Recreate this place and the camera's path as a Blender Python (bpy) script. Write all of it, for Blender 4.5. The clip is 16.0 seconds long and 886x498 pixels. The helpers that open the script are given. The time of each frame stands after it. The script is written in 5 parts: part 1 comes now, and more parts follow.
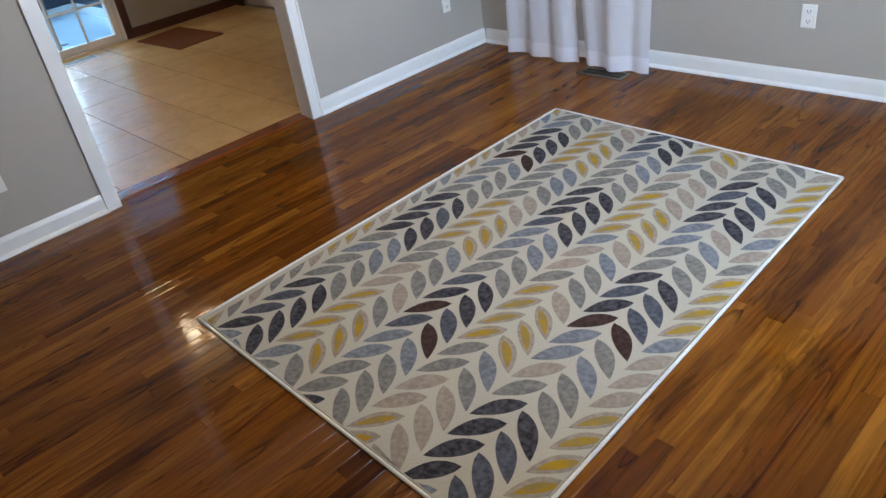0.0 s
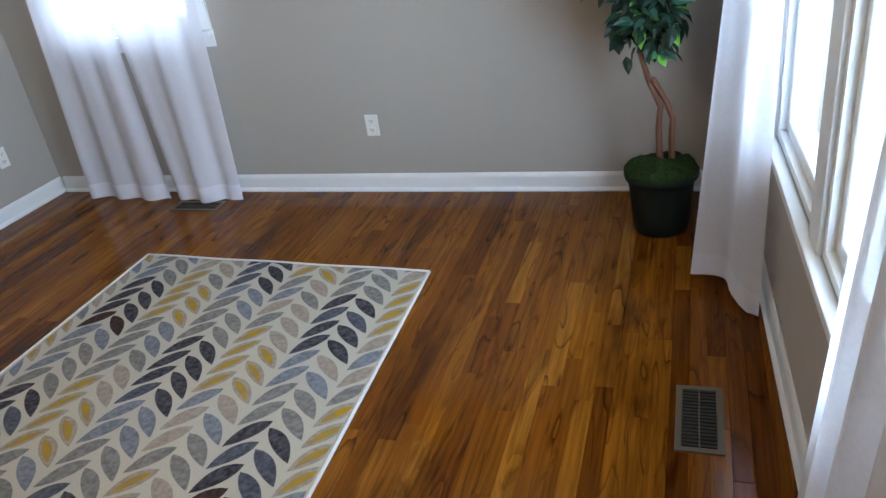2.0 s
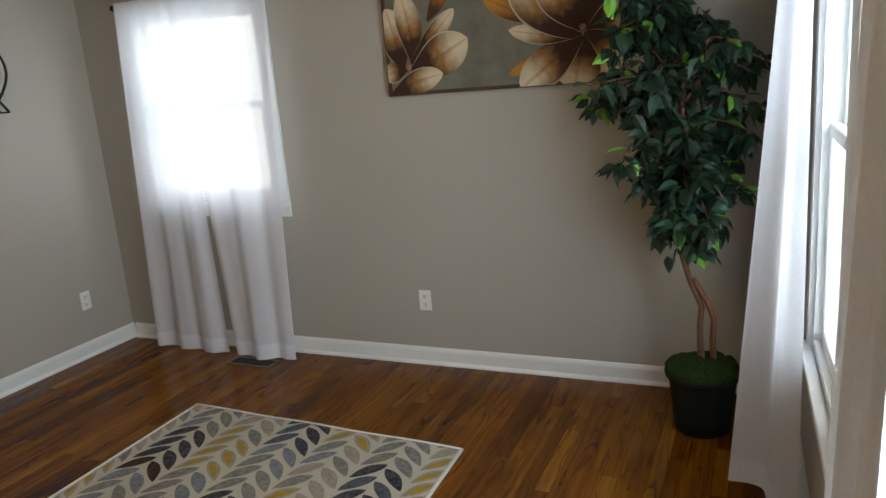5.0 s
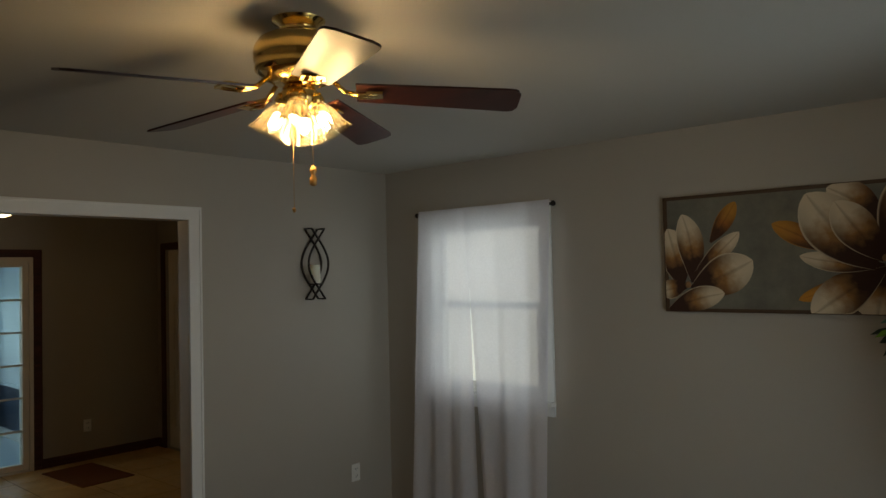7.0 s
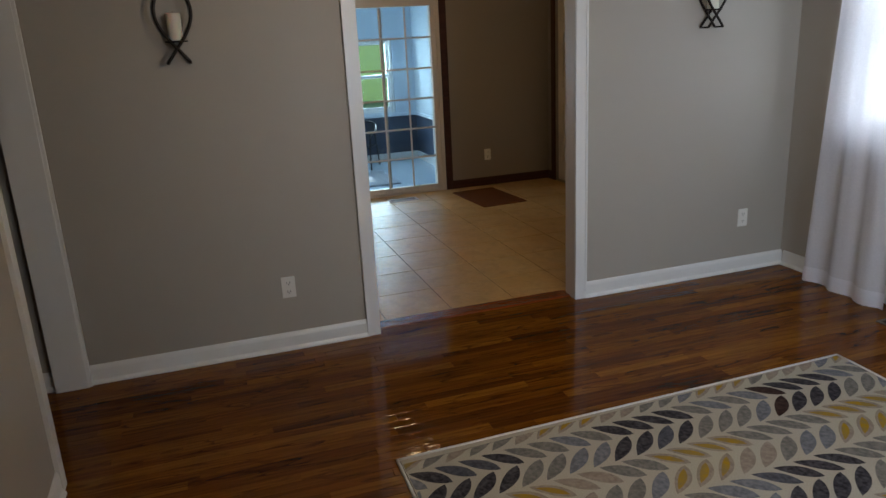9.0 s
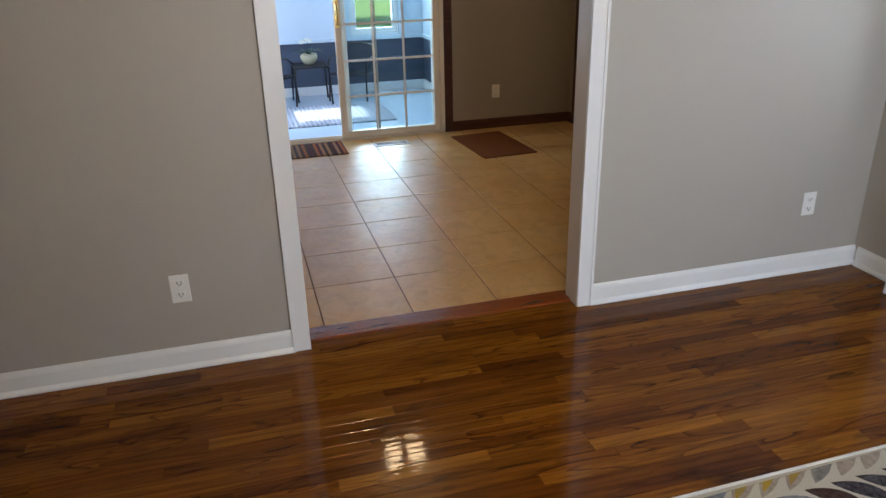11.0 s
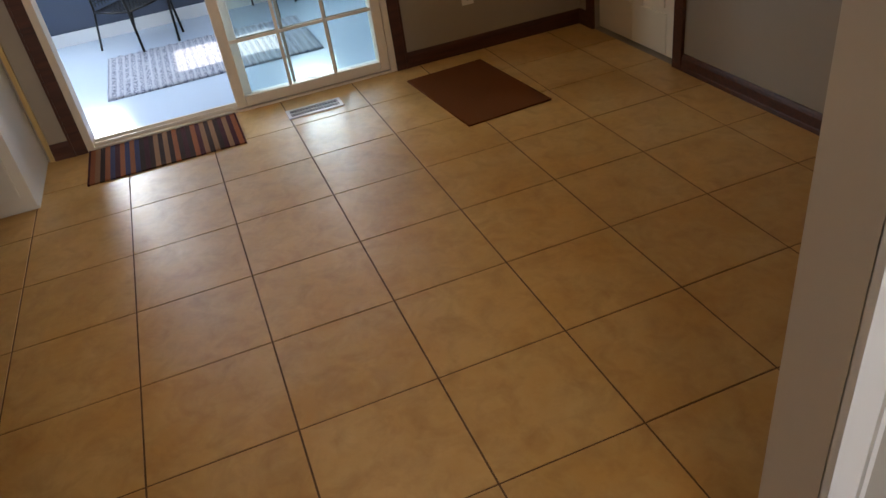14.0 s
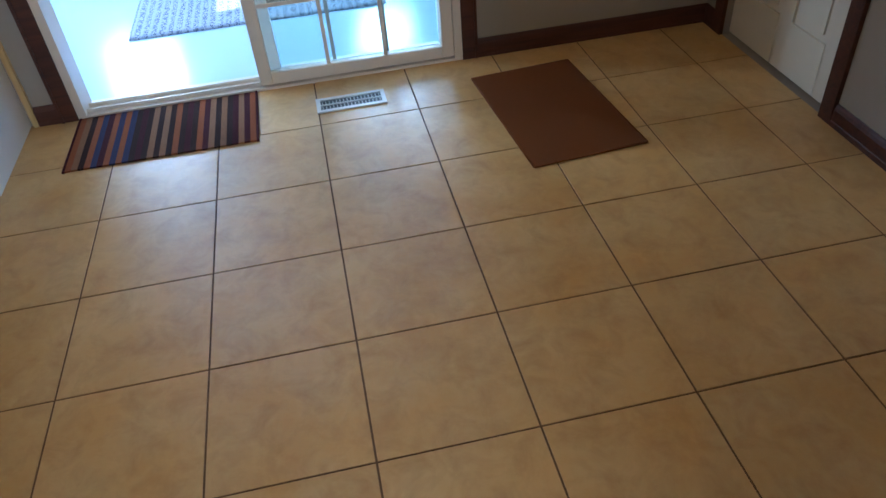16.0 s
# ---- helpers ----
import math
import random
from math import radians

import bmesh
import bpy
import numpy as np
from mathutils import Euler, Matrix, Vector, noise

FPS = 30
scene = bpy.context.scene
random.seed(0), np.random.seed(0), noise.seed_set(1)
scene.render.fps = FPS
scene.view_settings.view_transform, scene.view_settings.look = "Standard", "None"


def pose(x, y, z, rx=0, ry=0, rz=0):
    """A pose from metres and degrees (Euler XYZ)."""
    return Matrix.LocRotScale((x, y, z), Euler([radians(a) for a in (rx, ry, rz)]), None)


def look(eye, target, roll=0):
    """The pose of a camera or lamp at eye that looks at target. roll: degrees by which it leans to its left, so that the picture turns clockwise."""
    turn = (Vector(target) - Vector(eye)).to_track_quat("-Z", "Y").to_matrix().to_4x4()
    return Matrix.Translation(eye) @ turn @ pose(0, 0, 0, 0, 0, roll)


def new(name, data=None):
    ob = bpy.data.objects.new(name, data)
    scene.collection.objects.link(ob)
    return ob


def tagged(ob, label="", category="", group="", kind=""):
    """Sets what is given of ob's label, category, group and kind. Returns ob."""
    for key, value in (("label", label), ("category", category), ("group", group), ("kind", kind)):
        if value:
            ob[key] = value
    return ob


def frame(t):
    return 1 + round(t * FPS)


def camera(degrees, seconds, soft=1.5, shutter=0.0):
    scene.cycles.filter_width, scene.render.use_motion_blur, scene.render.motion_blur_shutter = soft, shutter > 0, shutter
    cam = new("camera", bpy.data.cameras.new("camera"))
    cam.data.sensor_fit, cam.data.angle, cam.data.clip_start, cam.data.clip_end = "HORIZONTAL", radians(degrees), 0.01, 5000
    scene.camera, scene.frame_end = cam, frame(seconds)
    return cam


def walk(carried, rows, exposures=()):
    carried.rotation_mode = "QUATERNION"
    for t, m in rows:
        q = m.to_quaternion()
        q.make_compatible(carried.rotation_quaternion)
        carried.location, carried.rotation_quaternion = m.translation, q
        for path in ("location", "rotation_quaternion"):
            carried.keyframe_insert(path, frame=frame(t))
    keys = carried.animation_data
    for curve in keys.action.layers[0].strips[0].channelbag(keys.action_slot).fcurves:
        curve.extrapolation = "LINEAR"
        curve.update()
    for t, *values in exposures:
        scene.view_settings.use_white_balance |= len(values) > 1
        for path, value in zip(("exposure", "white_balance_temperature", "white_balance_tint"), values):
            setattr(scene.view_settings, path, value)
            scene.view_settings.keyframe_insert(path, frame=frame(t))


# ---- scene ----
cam = camera(62.0, 16.0)
PATH = [
    (0, (3.664, -3.793, 1.564), (2.363, -2.695, 0.514), -9.2),
    (0.5, (3.684, -3.766, 1.539), (2.573, -2.455, 0.517), -9.1),
    (1, (3.771, -3.647, 1.515), (2.842, -2.179, 0.525), -9.9),
    (1.5, (3.842, -3.558, 1.54), (3.036, -1.997, 0.584), -9.4),
    (2, (3.81, -3.427, 1.547), (3.183, -1.768, 0.622), -8.5),
    (2.5, (3.755, -3.336, 1.578), (3.246, -1.617, 0.692), -7.5),
    (3, (3.768, -3.259, 1.568), (3.313, -1.556, 0.623), -7.5),
    (3.2, (3.769, -3.255, 1.58), (3.309, -1.556, 0.63), -7.0),
    (5.3, (3.959, -3.509, 1.575), (3.102, -1.73, 1.256), -3.5),
    (5.5, (3.958, -3.529, 1.61), (3.08, -1.746, 1.384), -2.7),
    (6, (3.893, -3.695, 1.667), (2.97, -1.923, 1.582), -2.9),
    (6.5, (3.881, -3.723, 1.69), (2.802, -2.039, 1.725), -1.8),
    (7, (3.864, -3.688, 1.709), (2.527, -2.202, 1.772), -1.3),
    (7.5, (3.872, -3.697, 1.676), (2.311, -2.446, 1.689), -1.9),
    (8, (3.815, -3.715, 1.631), (2.097, -2.699, 1.495), -3.5),
    (8.5, (3.775, -3.698, 1.611), (1.968, -2.916, 1.262), -2.5),
    (9, (3.772, -3.608, 1.626), (1.951, -3.015, 1.052), -2.9),
    (9.2, (3.784, -3.553, 1.622), (1.965, -2.995, 1.005), -2.4),
    (11.5, (2.339, -2.799, 1.551), (0.576, -2.324, 0.733), -2.3),
    (12, (1.92, -2.655, 1.513), (0.147, -2.267, 0.674), -6.2),
    (12.5, (1.495, -2.501, 1.528), (-0.244, -2.224, 0.58), -7.2),
    (13, (1.107, -2.442, 1.500), (-0.549, -1.984, 0.477), -6.9),
    (13.5, (0.816, -2.398, 1.507), (-0.78, -1.894, 0.413), -7.5),
    (14, (0.519, -2.242, 1.47), (-1.076, -1.775, 0.358), -9.0),
    (14.5, (0.276, -2.127, 1.462), (-1.234, -1.622, 0.251), -9.2),
    (15, (0.02, -2.111, 1.491), (-1.341, -1.337, 0.247), -7.9),
    (15.5, (-0.187, -1.986, 1.465), (-1.617, -1.398, 0.197), -5.1),
    (16, (-0.343, -1.832, 1.516), (-1.857, -1.599, 0.229), -5.0),
]
walk(cam, [(t, look(eye, target, roll)) for t, eye, target, roll in PATH],
     [(0, 1.6, 5500, 9), (0.5, 1.3, 5550, 9), (1.0, 0.95, 5500, 9), (1.5, 1.25, 5550, 8), (2.5, 1.15, 5550, 8), (3.0, 1.05, 5500, 8), (5.0, 0.6, 6700, 6), (5.5, 0.22, 7200, 4), (6.0, -0.1, 7800, 3), (6.5, -0.3, 7900, 2), (7.0, -0.95, 7300, 4), (7.5, -1.0, 7000, 6), (8.0, -1.0, 6900, 8), (8.5, -0.75, 6500, 10), (9.0, 0.4, 6300, 11), (11.3, 1.25, 6250, 12), (12.0, 1.15, 6300, 12), (12.5, 0.9, 6500, 13), (13.5, 0.9, 6900, 14), (14.0, 1.0, 7200, 15), (14.5, 1.1, 7200, 14), (15.0, 1.18, 6900, 13), (15.5, 1.3, 6000, 10), (16, 1.42, 4900, 6)])

# ---- world, sun, lamps ----
SUN_AZ, SUN_EL = radians(270), radians(38)      # towards the sun: angle from +x, height
world = bpy.data.worlds.new("world")
scene.world = world
world.use_nodes = True
wn = world.node_tree
sky = wn.nodes.new("ShaderNodeTexSky")
sky.sky_type, sky.sun_disc = "NISHITA", False
sky.sun_elevation, sky.sun_rotation = SUN_EL, radians(90) - SUN_AZ
wn.links.new(sky.outputs[0], wn.nodes["Background"].inputs[0])
wn.nodes["Background"].inputs[1].default_value = 0.15
sun = new("sun", bpy.data.lights.new("sun", "SUN"))
sun.data.energy, sun.data.angle, sun.data.color = 5.0, radians(0.5), (1, 0.95, 0.88)
sun_dir = Vector((math.cos(SUN_AZ) * math.cos(SUN_EL), math.sin(SUN_AZ) * math.cos(SUN_EL), math.sin(SUN_EL)))
sun.matrix_world = look(sun_dir * 30, (0, 0, 0))


def area_lamp(name, eye, target, sx, sy, watts, color=(1, 1, 1), spread=radians(180)):
    ob = new(name, bpy.data.lights.new(name, "AREA"))
    ob.data.shape, ob.data.size, ob.data.size_y, ob.data.energy, ob.data.color = "RECTANGLE", sx, sy, watts, color
    ob.data.spread = spread
    ob.matrix_world = look(eye, target)
    return ob


def point_lamp(name, at, watts, color, size=0.03):
    ob = new(name, bpy.data.lights.new(name, "POINT"))
    ob.data.energy, ob.data.color, ob.data.shadow_soft_size = watts, color, size
    ob.location = at
    return ob


DAY = (0.74, 0.87, 1.0)
area_lamp("window_light_east", (4.48, -1.65, 1.33), (3.3, -1.05, 1.1), 1.5, 1.35, 38, DAY, radians(125))
area_lamp("window_light_north", (0.89, 0.2, 1.48), (0.89, -1, 1.3), 0.85, 1.05, 6.2, DAY)
area_lamp("window_light_porch_a", (-6.3, -3.2, 1.1), (-5, -3.2, 0.8), 0.55, 0.85, 24, DAY)
area_lamp("window_light_porch_b", (-6.3, -1.25, 1.1), (-5, -1.25, 0.8), 0.5, 0.85, 20, DAY)
# lamp added at the unseen south opening to brighten the porch
area_lamp("window_light_porch_c", (-4.94, -4.75, 2.0), (-4.94, -3, 1.2), 0.5, 0.6, 30, DAY)
FAN = Vector((2.186, -2.414, 2.46))
for k in range(4):
    a = radians(45 + 90 * k)
    point_lamp("fan_bulb_light", FAN + Vector((0.075 * math.cos(a), 0.075 * math.sin(a), -0.36)), 2.6, (1, 0.70, 0.38))
KL = Vector((-1.95, -2.0, 2.43))
for k in range(2):
    point_lamp("kitchen_bulb_light", KL + Vector((0, -0.09 + 0.18 * k, -0.24)), 0.2, (1, 0.66, 0.35))

# ---- materials ----
def mat(name, color=(0.5, 0.5, 0.5), rough=0.5, metal=0.0, coat=0.0, coat_rough=0.05):
    m = bpy.data.materials.new(name)
    m.use_nodes = True
    b = m.node_tree.nodes["Principled BSDF"]
    b.inputs["Base Color"].default_value = (*color, 1)
    b.inputs["Roughness"].default_value, b.inputs["Metallic"].default_value = rough, metal
    b.inputs["Coat Weight"].default_value, b.inputs["Coat Roughness"].default_value = coat, coat_rough
    return m


class G:
    """Small helper round a material's node tree."""
    def __init__(self, m):
        self.m, self.t = m, m.node_tree
        self.b = self.t.nodes["Principled BSDF"]

    def n(self, kind, ins=None, **props):
        node = self.t.nodes.new(kind)
        for k, v in props.items():
            setattr(node, k, v)
        for k, v in (ins or {}).items():
            if isinstance(v, bpy.types.NodeSocket):
                self.t.links.new(v, node.inputs[k])
            else:
                node.inputs[k].default_value = v
        return node

    def to(self, socket, name):
        self.t.links.new(socket, self.b.inputs[name])

    def coords(self, which="Object", scale=(1, 1, 1), rot=(0, 0, 0)):
        c = self.n("ShaderNodeTexCoord")
        return self.n("ShaderNodeMapping", {"Vector": c.outputs[which], "Scale": scale, "Rotation": rot}).outputs[0]

    def world(self, scale=(1, 1, 1)):
        c = self.n("ShaderNodeNewGeometry")
        return self.n("ShaderNodeMapping", {"Vector": c.outputs["Position"], "Scale": scale}).outputs[0]

    def noise(self, vec, scale, detail=3.0, rough=0.5, dist=0.0):
        return self.n("ShaderNodeTexNoise", {"Vector": vec, "Scale": scale, "Detail": detail, "Roughness": rough, "Distortion": dist}).outputs["Fac"]

    def ramp(self, fac, stops):
        r = self.n("ShaderNodeValToRGB", {"Fac": fac})
        e = r.color_ramp.elements
        while len(e) < len(stops):
            e.new(0.5)
        for el, (p, c) in zip(e, stops):
            el.position, el.color = p, (*c, 1)
        return r.outputs[0]

    def mix(self, a, b, fac, blend="MIX"):
        r = self.n("ShaderNodeMix", data_type="RGBA", blend_type=blend)
        for i, v in ((0, fac), (6, a), (7, b)):
            if isinstance(v, bpy.types.NodeSocket):
                self.t.links.new(v, r.inputs[i])
            else:
                r.inputs[i].default_value = v if i == 0 else (*v, 1)
        return r.outputs[2]

    def range(self, v, a, b, c, d):
        return self.n("ShaderNodeMapRange", {"Value": v, "From Min": a, "From Max": b, "To Min": c, "To Max": d}).outputs[0]

    def bump(self, height, strength, dist=0.01):
        self.to(self.n("ShaderNodeBump", {"Height": height, "Strength": strength, "Distance": dist}).outputs[0], "Normal")


def painted(name, c1, c2, rough=0.55, bump=0.08, orange=180.0):
    m = mat(name, c1, rough)
    g = G(m)
    p = g.world()
    g.to(g.mix(c1, c2, g.noise(p, 1.1, 4)), "Base Color")
    g.to(g.range(g.noise(p, 9, 3), 0.3, 0.7, rough - 0.02, rough + 0.02), "Roughness")
    g.bump(g.noise(p, orange, 2), bump, 0.002)
    return m


M_WALL = painted("wall_paint", (0.42, 0.385, 0.335), (0.395, 0.365, 0.32), 0.5, 0.12)
M_KWALL = painted("kitchen_wall_paint", (0.33, 0.29, 0.24), (0.31, 0.27, 0.225), 0.5, 0.12)
M_CEIL = painted("ceiling_paint", (0.56, 0.545, 0.50), (0.53, 0.51, 0.465), 0.8, 0.3, 90)
M_TRIM = painted("white_gloss_trim", (0.80, 0.80, 0.79), (0.76, 0.76, 0.75), 0.3, 0.06, 60)
M_JAMB = painted("jamb_beige_paint", (0.60, 0.53, 0.45), (0.57, 0.50, 0.425), 0.4, 0.06, 60)
M_VINYL = painted("white_vinyl", (0.80, 0.80, 0.78), (0.77, 0.77, 0.75), 0.35, 0.02)
M_CREAM = painted("cream_vinyl", (0.70, 0.62, 0.52), (0.66, 0.58, 0.48), 0.4, 0.02)
M_DOOR = painted("door_paint", (0.70, 0.63, 0.50), (0.66, 0.6, 0.48), 0.4, 0.03)
M_CAB = painted("cabinet_white", (0.74, 0.73, 0.70), (0.70, 0.69, 0.66), 0.35, 0.03)
M_NAVY = painted("navy_wainscot", (0.060, 0.075, 0.115), (0.05, 0.065, 0.10), 0.5, 0.05)
M_PORCHW = painted("pale_blue_paint", (0.62, 0.70, 0.78), (0.58, 0.66, 0.75), 0.6, 0.05)
M_PORCHF = painted("porch_floor_paint", (0.54, 0.64, 0.76), (0.50, 0.60, 0.73), 0.2, 0.1, 30)
M_OUTLET = mat("outlet_plastic", (0.78, 0.77, 0.73), 0.3)
M_SLOT = mat("dark_slot", (0.03, 0.03, 0.03), 0.6)
M_BLACKM = mat("black_metal", (0.018, 0.016, 0.015), 0.35, 0.6)
M_IRON = mat("dark_bronze_iron", (0.03, 0.024, 0.02), 0.4, 0.7)
M_BRASS = mat("polished_brass", (0.85, 0.60, 0.22), 0.14, 1.0)
M_GILT = mat("brass_pull", (0.48, 0.26, 0.09), 0.4, 0.8)
M_WAX = mat("ivory_wax", (0.80, 0.76, 0.66), 0.5)
M_WAX.node_tree.nodes["Principled BSDF"].inputs["Subsurface Weight"].default_value = 0.2
M_BLACKAPP = mat("black_appliance", (0.01, 0.01, 0.01), 0.15)


def wood(name, stops, along=1, rough=0.3, coat=0.3, per_object=True, grain=1.0):
    m = mat(name, stops[0][1], rough, 0, coat)
    g = G(m)
    sc = [26.0 * grain, 26.0 * grain, 26.0 * grain]
    sc[along] = 1.6 * grain
    p = g.world(tuple(sc))
    if per_object:
        rnd = g.n("ShaderNodeObjectInfo").outputs["Random"]
        off = g.n("ShaderNodeCombineXYZ", {"X": g.n("ShaderNodeMath", {0: rnd, 1: 37.0}, operation="MULTIPLY").outputs[0], "Y": g.n("ShaderNodeMath", {0: rnd, 1: 91.0}, operation="MULTIPLY").outputs[0]}).outputs[0]
        p = g.n("ShaderNodeVectorMath", {0: p, 1: off}, operation="ADD").outputs[0]
    f = g.noise(p, 1.0, 5, 0.6, 1.2)
    g.to(g.ramp(f, stops), "Base Color")
    g.bump(f, 0.05, 0.002)
    return m


M_DARKTRIM = wood("dark_stained_trim", [(0.3, (0.035, 0.009, 0.004)), (0.7, (0.085, 0.022, 0.008))], 1, 0.5, 0.04)
M_OAK = wood("oak_threshold", [(0.35, (0.05, 0.012, 0.004)), (0.42, (0.24, 0.058, 0.010)), (0.6, (0.18, 0.040, 0.007)), (0.66, (0.09, 0.02, 0.006))], 1, 0.25, 0.5, True, 1.3)
M_COUNTER = wood("wood_counter", [(0.3, (0.25, 0.13, 0.06)), (0.7, (0.40, 0.23, 0.11))], 1, 0.35, 0.2)
M_PINE = wood("pine_strip", [(0.3, (0.50, 0.34, 0.14)), (0.7, (0.62, 0.45, 0.20))], 2, 0.4, 0.1)
M_BLADE = wood("rosewood_blade", [(0.3, (0.014, 0.003, 0.003)), (0.7, (0.042, 0.008, 0.005))], 0, 0.4, 0.05, False, 0.6)


def floor_boards(name, per_object):
    m = mat(name, (0.2, 0.08, 0.03), 0.5, 0, 0.6, 0.04)
    g = G(m)
    g.b.inputs["Specular IOR Level"].default_value = 0.0
    rnd = g.n("ShaderNodeObjectInfo").outputs["Random"] if per_object else g.n("ShaderNodeNewGeometry").outputs["Random Per Island"]
    off = g.n("ShaderNodeCombineXYZ", {"X": g.n("ShaderNodeMath", {0: rnd, 1: 53.0}, operation="MULTIPLY").outputs[0], "Y": g.n("ShaderNodeMath", {0: rnd, 1: 17.0}, operation="MULTIPLY").outputs[0]}).outputs[0]
    fine = g.n("ShaderNodeVectorMath", {0: g.world((60, 2.2, 1)), 1: off}, operation="ADD").outputs[0]
    big = g.n("ShaderNodeVectorMath", {0: g.world((9, 1.6, 1)), 1: off}, operation="ADD").outputs[0]
    base = g.ramp(rnd, [(0.0, (0.115, 0.031, 0.003)), (0.2, (0.175, 0.056, 0.0045)), (0.45, (0.25, 0.089, 0.007)), (0.7, (0.195, 0.061, 0.005)), (0.88, (0.31, 0.122, 0.012)), (1.0, (0.14, 0.038, 0.004))])
    f1 = g.noise(fine, 1.0, 5, 0.6, 0.6)
    f2 = g.noise(big, 1.0, 4, 0.6, 2.2)
    c = g.mix(base, (0.38, 0.32, 0.27), g.range(f1, 0.3, 0.7, 0.8, 0.0), "MULTIPLY")
    c = g.mix(c, (0.30, 0.22, 0.18), g.range(f2, 0.28, 0.45, 0.8, 0.0), "MULTIPLY")
    figure = g.n("ShaderNodeVectorMath", {0: g.world((11, 1.3, 1)), 1: off}, operation="ADD").outputs[0]
    rings = g.n("ShaderNodeMath", {0: g.n("ShaderNodeMath", {0: g.noise(figure, 1.0, 1.5, 0.4, 0.3), 1: 7.0}, operation="MULTIPLY").outputs[0]}, operation="FRACT").outputs[0]
    some = g.range(g.noise(figure, 0.55, 1), 0.40, 0.60, 0.08, 0.85)
    line = g.n("ShaderNodeMath", {0: g.range(rings, 0.0, 0.2, 1.0, 0.0), 1: some}, operation="MULTIPLY").outputs[0]
    c = g.mix(c, (0.20, 0.12, 0.09), line, "MULTIPLY")
    stain = g.noise(g.world((2.6, 0.8, 1)), 1.0, 4, 0.6)
    c = g.mix(c, (0.30, 0.22, 0.20), g.range(stain, 0.44, 0.32, 0.0, 0.8), "MULTIPLY")
    g.to(c, "Base Color")
    g.to(g.range(g.noise(g.world(), 3.0, 3), 0.3, 0.7, 0.42, 0.55), "Roughness")
    g.to(g.range(g.noise(g.world(), 5.0, 4), 0.3, 0.7, 0.045, 0.075), "Coat Roughness")
    g.bump(f1, 0.04, 0.001)
    ripple = g.noise(g.n("ShaderNodeVectorMath", {0: g.world((55, 9, 1)), 1: off}, operation="ADD").outputs[0], 1.0, 2, 0.5)
    g.to(g.n("ShaderNodeBump", {"Height": ripple, "Strength": 0.5, "Distance": 0.0009}).outputs[0], "Coat Normal")
    return m


M_BOARD, M_BOARDS = floor_boards("floor_board_wood", True), floor_boards("floor_board_wood_far", False)


def tile_mat():
    m = mat("beige_ceramic", (0.45, 0.32, 0.17), 0.25)
    g = G(m)
    rnd = g.n("ShaderNodeObjectInfo").outputs["Random"]
    p = g.world()
    base = g.ramp(rnd, [(0.0, (0.54, 0.305, 0.090)), (0.5, (0.60, 0.35, 0.115)), (1.0, (0.56, 0.32, 0.10))])
    c = g.mix(base, (0.66, 0.46, 0.21), g.range(g.noise(p, 5.0, 5, 0.6), 0.35, 0.7, 0.0, 0.8))
    c = g.mix(c, (0.38, 0.185, 0.045), g.range(g.noise(p, 10.0, 5, 0.6, 0.4), 0.42, 0.75, 0.0, 0.65))
    g.to(c, "Base Color")
    g.to(g.range(g.noise(p, 6, 2), 0.3, 0.7, 0.30, 0.36), "Roughness")
    return m


M_TILE = tile_mat()
M_GROUT = painted("brown_grout", (0.16, 0.085, 0.035), (0.12, 0.062, 0.026), 0.9, 0.1, 200)


def cloth(name, c1, c2, scale=220.0, rough=0.95, bump=0.5):
    m = mat(name, c1, rough)
    g = G(m)
    p = g.world()
    g.b.inputs["Specular IOR Level"].default_value = 0.12
    f = g.noise(p, scale, 3)
    g.to(g.mix(c1, c2, g.range(f, 0.35, 0.65, 0, 1)), "Base Color")
    g.bump(f, bump, 0.003)
    return m


M_RUG = cloth("cream_rug_pile", (0.46, 0.42, 0.345), (0.39, 0.35, 0.285))
M_RUGEDGE = cloth("white_rug_binding", (0.72, 0.69, 0.63), (0.62, 0.6, 0.55))
LEAF = {k: cloth("rug_leaf_" + k, a, b, 22.0 if k == "mustard" else 60.0, 0.95, 0.3) for k, a, b in (
    ("charcoal", (0.022, 0.020, 0.024), (0.075, 0.070, 0.080)), ("plum", (0.032, 0.016, 0.014), (0.06, 0.036, 0.030)),
    ("slate", (0.05, 0.052, 0.066), (0.10, 0.102, 0.122)), ("grey", (0.135, 0.128, 0.12), (0.22, 0.205, 0.185)), ("blue_grey", (0.125, 0.13, 0.148), (0.205, 0.21, 0.235)),
    ("taupe", (0.24, 0.20, 0.16), (0.32, 0.27, 0.22)), ("mustard", (0.36, 0.215, 0.008), (0.25, 0.18, 0.06)))}
M_MATB = cloth("brown_mat_weave", (0.17, 0.055, 0.014), (0.12, 0.037, 0.010), 260)
STRIPE = [cloth("stripe_" + n, a, b, 300) for n, a, b in (
    ("maroon", (0.055, 0.010, 0.014), (0.04, 0.008, 0.012)), ("rust", (0.27, 0.085, 0.03), (0.2, 0.06, 0.022)),
    ("slate", (0.04, 0.04, 0.085), (0.028, 0.028, 0.06)), ("tan", (0.26, 0.13, 0.065), (0.20, 0.10, 0.05)),
    ("brown", (0.035, 0.016, 0.012), (0.025, 0.012, 0.01)))]


